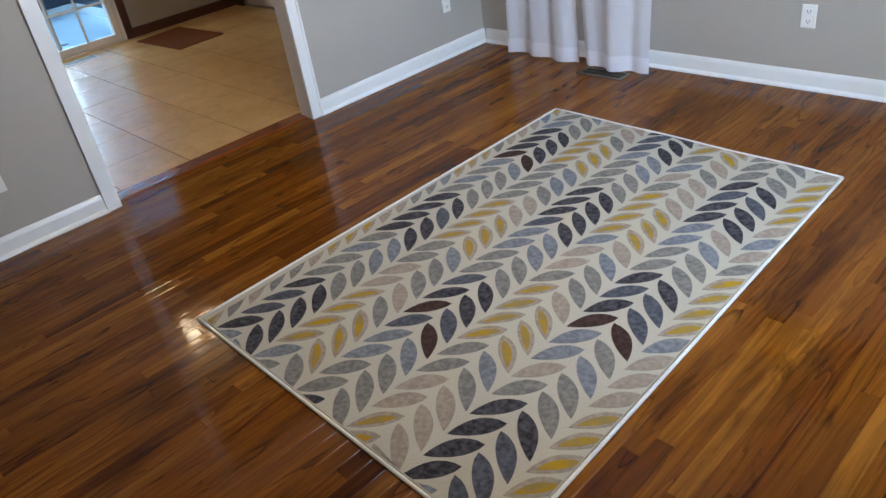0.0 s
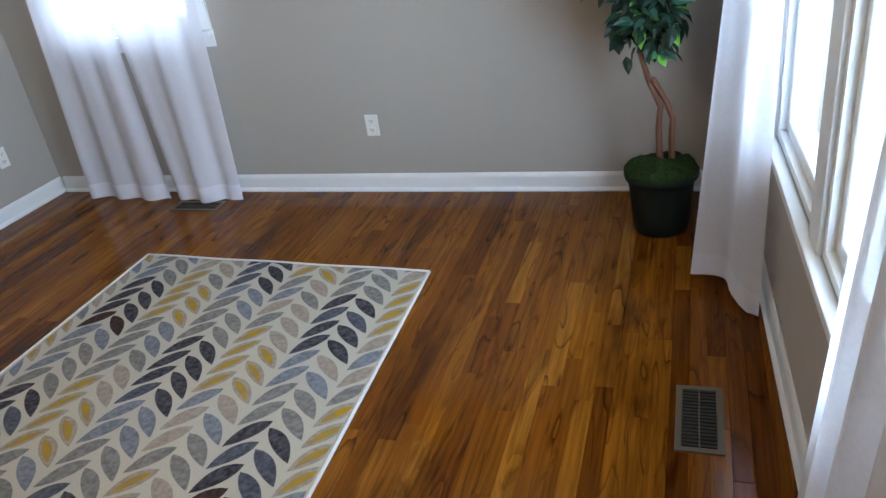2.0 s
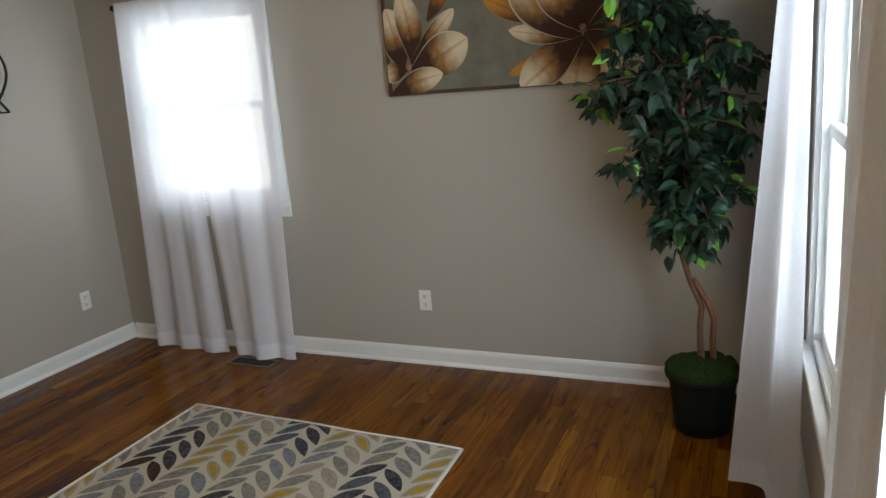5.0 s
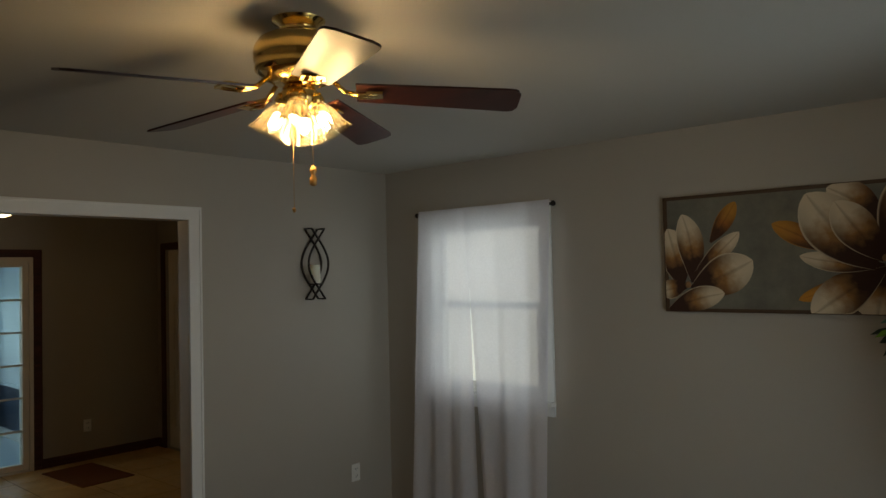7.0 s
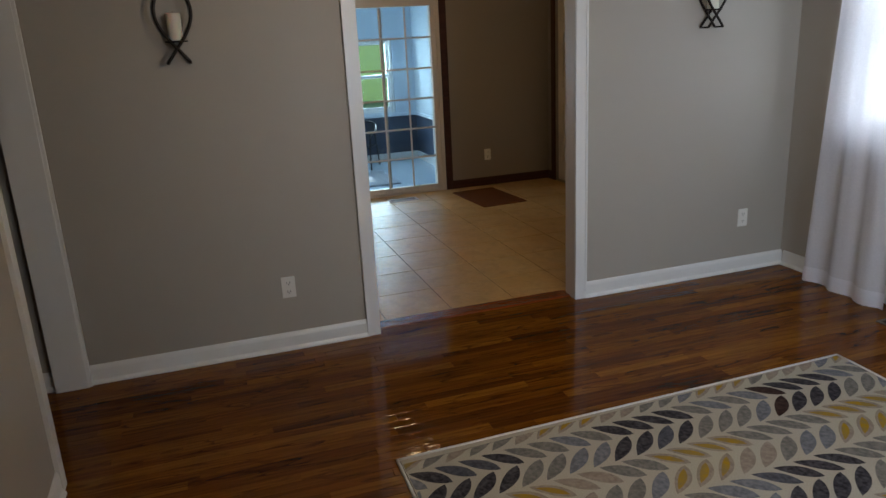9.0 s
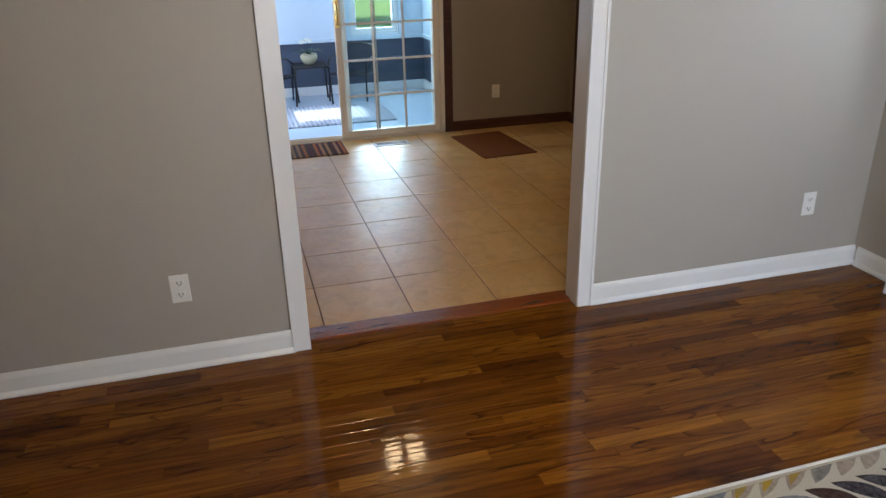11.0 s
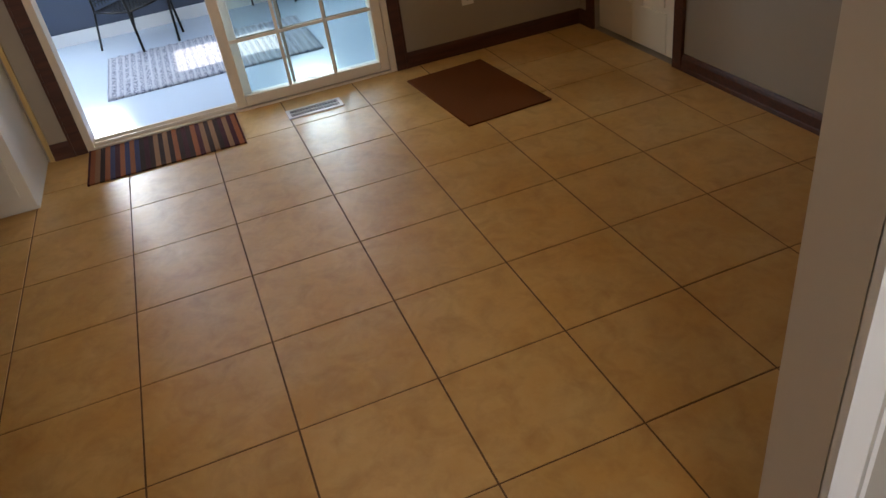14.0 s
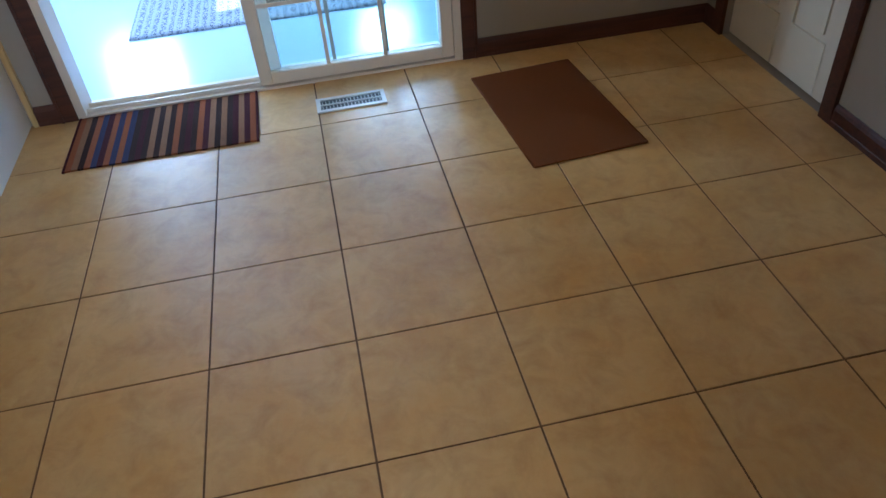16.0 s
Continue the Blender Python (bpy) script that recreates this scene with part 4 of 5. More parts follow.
curtain_panel(e, "drape", lambda u: (3.995 + 0.03 * u, -0.80 - 0.50 * u, 2.125), lambda u: (3.835 + 0.205 * u, -0.83 - 0.29 * u, 0.02 + 0.05 * math.sin(math.pi * min(1.0, 1.12 * u))), 1.6, 0.012, 0.016, 12, material=M_SHEER2)
e = thing("sheer_curtain", (0, 0, 0), "white sheer curtain bunched at the window's far end, hanging straight", "curtain", "sheer curtains")
curtain_panel(e, "drape", lambda u: (4.045 + 0.01 * u, -2.62 - 0.22 * u, 2.125), lambda u: (4.03 + 0.01 * u, -2.17 - 0.45 * u, 0.012), 3, 0.010, 0.020, 15, material=M_SHEER2)


def painting():
    x0, x1, z0, z1 = 2.14, 3.335, 1.478, 2.072
    W, Hh = x1 - x0, z1 - z0
    e = thing("floral_painting", (x0, -0.001, z0), "wide canvas painting of two cream blooms on grey green", "painting")
    bg = mat("canvas_grey_green", (0.13, 0.13, 0.11), 0.5)
    g = G(bg)
    p = g.world()
    g.to(g.ramp(g.noise(p, 6, 6, 0.7), [(0.3, (0.10, 0.10, 0.085)), (0.7, (0.17, 0.165, 0.135))]), "Base Color")
    edge = mat("canvas_brown_edge", (0.06, 0.03, 0.014), 0.5)
    part("canvas", boxes(((0, -0.032, 0), (W, 0, Hh))), bg, e)
    part("painted_border", boxes(((0, -0.0335, 0), (W, -0.0322, 0.018)), ((0, -0.0335, Hh - 0.018), (W, -0.0322, Hh)), ((0, -0.0335, 0.018), (0.02, -0.0322, Hh - 0.018)), ((W - 0.006, -0.0335, 0.018), (W, -0.0322, Hh - 0.018)), ((-0.003, -0.032, 0), (0, 0, Hh))), edge, e)

    def petal_mat(name, tip, mid, root):
        m = mat(name, tip, 0.8)
        g = G(m)
        uv = g.n("ShaderNodeAttribute", attribute_name="along").outputs["Fac"]
        ac = g.n("ShaderNodeAttribute", attribute_name="across").outputs["Fac"]
        f = g.n("ShaderNodeMath", {0: uv, 1: g.n("ShaderNodeMath", {0: g.noise(g.world(), 30, 3), 1: 0.25}, operation="MULTIPLY").outputs[0]}, operation="ADD").outputs[0]
        c = g.ramp(f, [(0.44, root), (0.62, mid), (0.90, tip)])
        c = g.mix(c, root, g.n("ShaderNodeMath", {0: g.range(ac, 0.3, 0.88, 0.0, 1.0), 1: g.range(uv, 0.45, 0.98, 0.85, 0.0)}, operation="MULTIPLY").outputs[0])
        c = g.mix(c, root, g.range(ac, 0.12, 0.0, 0.0, 0.35))
        c = g.mix(c, tip, g.range(ac, 0.91, 0.97, 0.0, 0.7))
        g.to(c, "Base Color")
        return m

    cream = petal_mat("petal_cream", (0.62, 0.51, 0.36), (0.30, 0.145, 0.04), (0.035, 0.009, 0.003))
    amber = petal_mat("petal_amber", (0.45, 0.20, 0.025), (0.30, 0.11, 0.015), (0.06, 0.02, 0.006))
    count = [0]

    def petal(cx, cz, ang, length, width, m, bend=0.0):
        count[0] += 1
        y = -0.0338 - 0.00035 * count[0]
        me = bpy.data.meshes.new("petal")
        n, k = 22, 8
        vs, fs, al, ac = [], [], [], []
        a = radians(ang)
        for i in range(n + 1):
            u = i / n
            th = a + bend * u
            px = cx + math.cos(a + bend * u * 0.5) * length * u
            pz = cz + math.sin(a + bend * u * 0.5) * length * u
            wv = width * 0.5 * (math.sin(math.pi * min(1, u ** 1.3 * 0.985 + 0.012))) ** 0.62
            for j in range(k + 1):
                s = (j / k - 0.5) * 2
                x, z = px - math.sin(th) * s * wv, pz + math.cos(th) * s * wv
                vs.append((min(max(x, 0.004), W - 0.004), y, min(max(z, 0.004), Hh - 0.004)))
                al.append(u)
                ac.append(abs(s) if s > 0 else abs(s) * 0.75)
        for i in range(n):
            for j in range(k):
                b = i * (k + 1) + j
                fs.append((b, b + 1, b + k + 2, b + k + 1))
        me.from_pydata(vs, [], fs)
        for nm, vals in (("along", al), ("across", ac)):
            me.attributes.new(nm, "FLOAT", "POINT").data.foreach_set("value", vals)
        me.materials.append(m)
        ob = new("petal", me)
        ob.parent = e

    def petal_between(base, tip, width, m, bend=0.0):
        dx, dz = tip[0] - base[0], tip[1] - base[1]
        petal(*base, math.degrees(math.atan2(dz, dx) - bend * 0.5), math.hypot(dx, dz), width, m, bend)

    # small bloom
    c1 = (0.127, 0.139)
    for q in (((0.245, 0.35), (0.375, 0.545), 0.085, amber, 0.1), ((0.09, 0.13), (0.02, 0.43), 0.17, cream, 0.1), ((0.15, 0.15), (0.10, 0.50), 0.14, cream, 0.45),
              ((0.16, 0.19), (0.39, 0.395), 0.09, cream, 0.1), ((0.14, 0.12), (0.45, 0.255), 0.20, cream, 0.2), ((0.12, 0.13), (-0.03, 0.10), 0.10, cream, 0.2), ((0.02, 0.01), (0.31, 0.095), 0.12, cream, -0.3)):
        petal_between(*q)
    # large bloom
    c2 = (1.017, 0.250)
    for q in (((0.80, 0.29), (0.545, 0.425), 0.10, amber, 0.1), ((1.01, 0.41), (0.79, 0.575), 0.16, cream, 0.35), ((1.02, 0.30), (1.10, 0.61), 0.10, cream, -0.2), ((1.03, 0.24), (1.22, 0.64), 0.28, cream, -0.1),
              ((1.04, 0.24), (1.25, 0.30), 0.17, cream, 0.1), ((1.03, 0.23), (1.18, 0.06), 0.20, cream, 0.1), ((0.97, 0.19), (0.655, 0.065), 0.075, amber, -0.1), ((1.02, 0.21), (0.97, -0.03), 0.22, cream, 0.1),
              ((1.01, 0.20), (0.71, -0.01), 0.18, cream, 0.15), ((1.01, 0.22), (0.665, 0.268), 0.09, cream, -0.25), ((0.98, 0.21), (0.70, 0.555), 0.25, cream, -0.25), ((1.01, 0.24), (0.82, 0.51), 0.17, cream, -0.1)):
        petal_between(*q)
    for c in (c1, c2):
        bm = bmesh.new()
        lathe(bm, [(0.017, 0), (0.014, 0.004), (0.005, 0.007)], 12)
        bmesh.ops.rotate(bm, verts=bm.verts[:], matrix=Matrix.Rotation(radians(90), 3, "X"))
        bmesh.ops.translate(bm, verts=bm.verts[:], vec=(c[0], -0.042, c[1]))
        part("bloom_heart", bm, mat("bloom_heart_tan", (0.26, 0.13, 0.05), 0.6), e)


painting()


def sconce(at, label):
    e = thing("candle_sconce", at, label, "wall sconce", "pair of candle sconces", rz=90)
    # local: x along the wall, -y into the room
    Hs = 0.455

    def arc(side, y, r=0.0074):
        pts = []
        for i in range(25):
            v = i / 24
            z = -Hs / 2 + Hs * v
            x = side * (0.0855 * math.cos(math.pi * (v - 0.5) * 1.35) - 0.0055)
            pts.append((x, y, z))
        return tube(bmesh.new(), pts, r, 8)

    for y in (-0.012, -0.085):
        for s in (-1, 1):
            part("curved_bar", arc(s, y), M_IRON, e)
    for z in (-Hs / 2, Hs / 2):
        for s in (-1, 1):
            x = s * (0.0855 * math.cos(math.pi * 0.5 * 1.35) - 0.0055)
            part("cross_bar", tube(bmesh.new(), [(x, -0.012, z), (x, -0.085, z)], 0.005, 8), M_IRON, e)
    bm = bmesh.new()
    lathe(bm, [(0.05, 0), (0.052, 0.004), (0.05, 0.008), (0.012, 0.008)], 20, (0, -0.05, -0.135))
    part("candle_plate", bm, M_IRON, e)
    c = thing("pillar_candle", (0, 0, 0), "ivory pillar candle standing on the sconce plate", "candle", "pillar candles")
    c.matrix_world = e.matrix_world.copy()
    bm = bmesh.new()
    lathe(bm, [(0.031, 0), (0.032, 0.004), (0.032, 0.115), (0.029, 0.12), (0.022, 0.117)], 20, (0, -0.05, -0.126))
    part("wax", bm, M_WAX, c)
    part("wick", tube(bmesh.new(), [(0, -0.05, -0.012), (0.002, -0.05, 0.002)], 0.0012, 5), M_SLOT, c)


sconce((0, -0.69, 1.782), "dark iron wall sconce with crossed oval bars, near the curtained window")
sconce((0, -3.63, 1.755), "dark iron wall sconce with crossed bars beside the hall opening")


def fan():
    e = thing("ceiling_fan", tuple(FAN), "brass ceiling fan with five dark wood blades and lit glass shades", "ceiling fan")
    bm = bmesh.new()
    lathe(bm, [(0.072, -0.01), (0.08, -0.018), (0.074, -0.036), (0.052, -0.05), (0.046, -0.062), (0.062, -0.07), (0.092, -0.078), (0.112, -0.09), (0.116, -0.10), (0.122, -0.105), (0.127, -0.12), (0.127, -0.148), (0.121, -0.158), (0.124, -0.166), (0.124, -0.176), (0.112, -0.19), (0.09, -0.202), (0.06, -0.215)], 40)
    part("motor_housing", bm, M_BRASS, e)
    bm = bmesh.new()
    lathe(bm, [(0.035, -0.212), (0.045, -0.22), (0.052, -0.24), (0.05, -0.262), (0.038, -0.28), (0.026, -0.295), (0.012, -0.305)], 28)
    part("light_kit_hub", bm, M_BRASS, e)
    for k in range(5):
        a = radians(-27 + 72 * k)
        arm = bmesh.new()
        tube(arm, [(0.09, 0, -0.20), (0.13, 0, -0.235), (0.17, 0.02, -0.245), (0.22, 0.02, -0.243)], 0.007, 8)
        tube(arm, [(0.13, 0, -0.235), (0.17, -0.02, -0.247), (0.22, -0.02, -0.247)], 0.007, 8)
        box(arm, (0.19, -0.035, -0.249), (0.235, 0.035, -0.242))
        bl = bmesh.new()
        n, out = 44, []
        for i in range(n + 1):
            u = i / n
            w = 0.052 + 0.016 * u
            x = 0.16 + 0.465 * u
            out.append((x, w * (1 if u < 0.93 else math.sqrt(max(0.0, 1 - ((u - 0.93) / 0.07) ** 2)) * 0.42 + 0.58)))
        up = [bl.verts.new((x, w, 0.003)) for x, w in out] + [bl.verts.new((x, -w, 0.003)) for x, w in out[::-1]]
        dn = [bl.verts.new((v.co.x, v.co.y, -0.003)) for v in up]
        bl.faces.new(up)
        bl.faces.new(dn[::-1])
        for q in range(len(up)):
            bl.faces.new((up[q], dn[q], dn[(q + 1) % len(up)], up[(q + 1) % len(up)]))
        tilt = Matrix.Rotation(radians(-13), 4, "X")
        droop = Matrix.Translation((0.19, 0, 0)) @ Matrix.Rotation(radians(3.5), 4, "Y") @ Matrix.Translation((-0.19, 0, 0))
        bmesh.ops.transform(bl, matrix=Matrix.Translation((0, 0, -0.238)) @ droop @ tilt, verts=bl.verts[:])
        rot = Matrix.Rotation(a, 4, "Z")
        bmesh.ops.transform(bl, matrix=rot, verts=bl.verts[:])
        bmesh.ops.transform(arm, matrix=rot, verts=arm.verts[:])
        b = part("blade", bl, M_BLADE, e)
        part("blade_arm", arm, M_BRASS, b, "curved brass blade arm")
    for k in range(4):
        a = radians(45 + 90 * k)
        sh = bmesh.new()
        prof = [(0.018, 0.0), (0.024, -0.012), (0.034, -0.032), (0.041, -0.056), (0.047, -0.08), (0.057, -0.10)]
        nn = 36
        rings = []
        for i, (r, z) in enumerate(prof):
            wav = 0.14 * i / 5
            rings.append([sh.verts.new((r * (1 + wav * math.cos(8 * 2 * math.pi * q / nn)) * math.cos(2 * math.pi * q / nn), r * (1 + wav * math.cos(8 * 2 * math.pi * q / nn)) * math.sin(2 * math.pi * q / nn), z)) for q in range(nn)])
        for r0, r1 in zip(rings, rings[1:]):
            for q in range(nn):
                sh.faces.new((r0[q], r0[(q + 1) % nn], r1[(q + 1) % nn], r1[q])).smooth = True
        lean = Matrix.Rotation(a, 4, "Z") @ Matrix.Translation((0.045, 0, -0.265)) @ Matrix.Rotation(radians(-26), 4, "Y")
        bmesh.ops.transform(sh, matrix=lean, verts=sh.verts[:])
        s = part("lamp_shade", sh, M_SHADE, e, "lit fluted amber glass shade")
        s.visible_shadow = False
        cap = bmesh.new()
        lathe(cap, [(0.012, 0.03), (0.026, 0.02), (0.027, -0.004), (0.02, -0.008)], 16)
        bmesh.ops.transform(cap, matrix=lean, verts=cap.verts[:])
        part("socket_cap", cap, M_BRASS, e)
        bu = bmesh.new()
        bmesh.ops.create_uvsphere(bu, u_segments=14, v_segments=10, radius=0.020)
        bmesh.ops.transform(bu, matrix=lean @ Matrix.Translation((0, 0, -0.055)) @ Matrix.Diagonal((1, 1, 1.35, 1)), verts=bu.verts[:])
        bb = part("bulb", bu, M_BULB, e, "lit bulb")
        bb.visible_shadow = False
    for (x, y, z, big) in ((0.03, 0.02, -0.455, True), (-0.02, -0.01, -0.565, False)):
        ch = part("pull_chain", tube(bmesh.new(), [(x, y, -0.29), (x, y, z)], 0.0008, 6), M_GILT, e)
        kb = bmesh.new()
        if big:
            lathe(kb, [(0.003, 0.012), (0.011, 0.0), (0.008, -0.010), (0.005, -0.014), (0.011, -0.026), (0.010, -0.042), (0.004, -0.046)], 14, (x, y, z))
        else:
            lathe(kb, [(0.003, 0.004), (0.006, 0.0), (0.003, -0.008)], 12, (x, y, z))
        part("pull_knob", kb, M_GILT, ch)


fan()


def ficus():
    rng = random.Random(21)
    e = thing("potted_ficus", (3.70, -0.40, 0), "artificial ficus tree in a dark green pot with moss", "potted plant")
    bm = bmesh.new()
    lathe(bm, [(0.105, 0), (0.115, 0.01), (0.125, 0.12), (0.138, 0.235), (0.140, 0.24), (0.152, 0.245), (0.156, 0.262), (0.150, 0.28), (0.138, 0.28), (0.134, 0.24)], 40)
    part("pot", bm, M_POT, e)
    bm = bmesh.new()
    bmesh.ops.create_uvsphere(bm, u_segments=48, v_segments=24, radius=0.155)
    for v in bm.verts:
        v.co.z = v.co.z * 0.30 + 0.275
        v.co += v.co.normalized() * 0.022 * noise.noise(v.co * 26)
    part("moss", bm, M_MOSS, e)
    st = bmesh.new()
    base = [(0, 0, 0.27), (-0.008, 0, 0.36), (-0.012, 0.01, 0.46), (-0.004, 0, 0.55), (-0.05, 0.0, 0.66), (-0.085, 0.0, 0.78), (-0.075, 0, 0.92), (-0.085, 0, 1.05), (-0.06, 0.0, 1.2), (-0.08, 0, 1.4), (-0.06, 0, 1.55)]
    tube(st, base, 0.015, 10, 0.007)
    tube(st, [(0.045, 0.01, 0.27), (0.04, 0.0, 0.40), (0.045, -0.01, 0.50), (0.02, -0.005, 0.57), (-0.035, -0.01, 0.67)], 0.014, 10, 0.012)
    part("trunk", st, M_BARK, e)
    tips = []
    outline = ((0.72, -0.12, -0.04), (0.88, -0.20, 0.14), (1.05, -0.29, 0.24), (1.24, -0.40, 0.26), (1.40, -0.60, 0.27), (1.48, -0.50, 0.27), (1.60, -0.44, 0.26), (1.70, -0.40, 0.04), (1.84, -0.36, -0.30))

    def bounds(z):
        for (za, la, ra), (zb, lb, rb) in zip(outline, outline[1:]):
            if z <= zb:
                u = (z - za) / (zb - za)
                return la + (lb - la) * u, ra + (rb - ra) * u
        return outline[-1][1:]

    for k in range(92):
        z = 0.80 + 1.03 * (k * 0.618 % 1.0)
        lo, hi = bounds(z)
        x = lo + 0.04 + (hi - lo - 0.06) * rng.random()
        depth = 0.10 + 0.20 * min(1.0, max(0.0, (z - 0.7) / 0.5))
        y = rng.uniform(-depth, depth)
        s0 = Vector((-0.08, 0, min(1.6, max(0.98, z - 0.15))))
        end = Vector((x, y, z))
        mid = (s0 + end) / 2 + Vector((0, 0, 0.10 + rng.uniform(0, 0.06)))
        mid.z = min(mid.z, 1.80)
        part("branch", tube(bmesh.new(), [s0, mid, end], 0.004, 5, 0.0015), M_BARK, e)
        tips.append((s0, mid, end))
    verts, faces = [], []

    def leaf(p, d, size):
        n = Vector((rng.gauss(0, 0.6), rng.gauss(0, 0.6), 1)).normalized()
        s = d.cross(n).normalized()
        n = s.cross(d).normalized()
        b = len(verts)
        L, w = size, size * 0.27
        verts.extend([p, p + d * L * 0.3 + s * w + n * w * 0.25, p + d * L * 0.62 + s * w * 0.85 + n * w * 0.2, p + d * L - n * L * 0.12, p + d * L * 0.62 - s * w * 0.85 + n * w * 0.2, p + d * L * 0.3 - s * w + n * w * 0.25, p + d * L * 0.45])
        for q in ((0, 1, 6), (1, 2, 6), (2, 3, 6), (3, 4, 6), (4, 5, 6), (5, 0, 6)):
            faces.append(tuple(b + i for i in q))

    for s0, mid, end in tips:
        for k in range(26):
            u = 0.2 + 0.8 * rng.random() ** 0.75
            q = s0.lerp(mid, min(1, u * 2)) if u < 0.5 else mid.lerp(end, (u - 0.5) * 2)
            d = Vector((rng.gauss(0, 0.6), rng.gauss(0, 0.5), rng.uniform(-1.1, 0.1))).normalized()
            leaf(q + d * 0.02, d, rng.uniform(0.06, 0.095))
    for k in range(9):
        q = Vector((-0.13 + rng.uniform(-0.05, 0.03), rng.uniform(-0.07, 0.0), rng.uniform(0.72, 0.95)))
        leaf(q, Vector((rng.gauss(0, 0.5), rng.gauss(0, 0.4), -0.9)).normalized(), 0.075)
    me = bpy.data.meshes.new("foliage")
    me.from_pydata(verts, [], faces)
    me.materials.append(M_LEAF)
    f = new("foliage", me)
    f.parent = e


ficus()


# ---- kitchen things ----
def flat_mat(name, x0, x1, y0, y1, h, material, label, cat="doormat", rz=0.0):
    e = thing(name, (x0, y0, 0), label, cat, rz=rz)
    bm = boxes(((0, 0, 0), (x1 - x0, y1 - y0, h)))
    bevelled(bm, 0.003)
    part("mat_body", bm, material, e)
    W, L = x1 - x0, y1 - y0
    edge = bmesh.new()
    for a, b in (((0, 0), (0, L)), ((W, 0), (W, L)), ((0, 0), (W, 0)), ((0, L), (W, L))):
        tube(edge, [(*a, h * 0.5), (*b, h * 0.5)], 0.005, 8)
    part("edge_binding", edge, material if material is M_MATB else STRIPE[2], e)
    return e


flat_mat("doormat", -3.212, -2.475, -1.198, -0.750, 0.008, M_MATB, "plain dark brown ribbed mat on the kitchen tiles", rz=4.2)
e = thing("striped_mat", (-3.41, -2.875, 0), "multicoloured striped mat in front of the open sliding door", "doormat")
n = 31
rs = random.Random(8)
last = -1
for k in range(n):
    c = rs.choice([i for i in range(5) if i != last])
    last = c
    a = 0.74 * k / n
    part("stripe", boxes(((0, a, 0), (0.42, a + 0.74 / n, 0.007 + 0.001 * (k % 2)))), STRIPE[c], e)
for q in (-0.01, 0.74):
    part("edge_binding", boxes(((-0.004, q, 0), (0.424, q + 0.01, 0.008))), STRIPE[0], e, "dark bound end")


def base_cabinet():
    e = thing("base_cabinet", (XK, -3.62, 0), "white kitchen base cabinet with a drawer and door", "cabinet")
    D, W, Hc = 0.56, 0.53, 0.87
    part("carcass", boxes(((0.0, 0, 0.02), (D, W, Hc)), ((0.0, 0.02, 0), (D - 0.03, W, 0.02))), M_CAB, e)
    for nm, z0, z1 in (("drawer_front", 0.70, 0.85), ("door", 0.09, 0.675)):
        p = part(nm, bevelled(boxes(((D, 0.02, z0), (D + 0.018, W - 0.045, z1))), 0.006), M_CAB, e)
    return e


base_cabinet()
e = thing("dishwasher", (XK, -4.24, 0), "black built-in dishwasher beside the white cabinet", "dishwasher")
part("body", boxes(((0, 0.005, 0.1), (0.565, 0.60, 0.87)), ((0, 0.005, 0), (0.5, 0.6, 0.1))), M_BLACKAPP, e)
part("door", bevelled(boxes(((0.565, 0.01, 0.12), (0.585, 0.595, 0.75))), 0.004), M_BLACKAPP, e)
part("control_panel", bevelled(boxes(((0.565, 0.01, 0.755), (0.59, 0.595, 0.865))), 0.004), M_BLACKAPP, e)
e = thing("base_cabinet", (XK, -4.86, 0), "white kitchen base cabinet past the dishwasher", "cabinet")
part("carcass", boxes(((0, 0, 0.10), (0.56, 0.61, 0.87)), ((0, 0, 0), (0.5, 0.61, 0.10))), M_CAB, e)
part("door", bevelled(boxes(((0.56, 0.02, 0.13), (0.578, 0.59, 0.85))), 0.006), M_CAB, e)
e = thing("worktop", (XK, -4.86, 0.87), "brown wooden worktop along the kitchen cabinets", "worktop")
part("slab", bevelled(boxes(((0.0, 0, 0), (0.60, 1.80, 0.038))), 0.006), M_COUNTER, e)
e = thing("corner_strip", (XK, -3.075, 0), "pale pine strip up the wall beside the cabinet", "trim strip")
part("strip", boxes(((0.0, 0, 0), (0.02, 0.022, 0.87))), M_PINE, e)


e = thing("door_stop", (-1.375, -0.015, 0.048), "spring door stop with a white tip on the dark baseboard", "door stop")
pts = [(0.004 * math.cos(k * 0.8), -0.002 - k * 0.0008, 0.004 * math.sin(k * 0.8)) for k in range(70)]
part("spring", tube(bmesh.new(), pts, 0.0011, 5), M_IRON, e)
part("rubber_tip", tube(bmesh.new(), [(0, -0.058, 0), (0, -0.072, 0)], 0.007, 10), M_OUTLET, e, "white rubber tip")
e = thing("cable_end", (-1.30, -0.02, 0.004), "short black cable end lying on the tiles by the baseboard", "cable")
part("cord", tube(bmesh.new(), [(0, 0, 0.0), (0.03, -0.03, 0.0), (0.05, -0.07, 0.001), (0.06, -0.105, 0.0)], 0.0035, 8), M_SLOT, e)


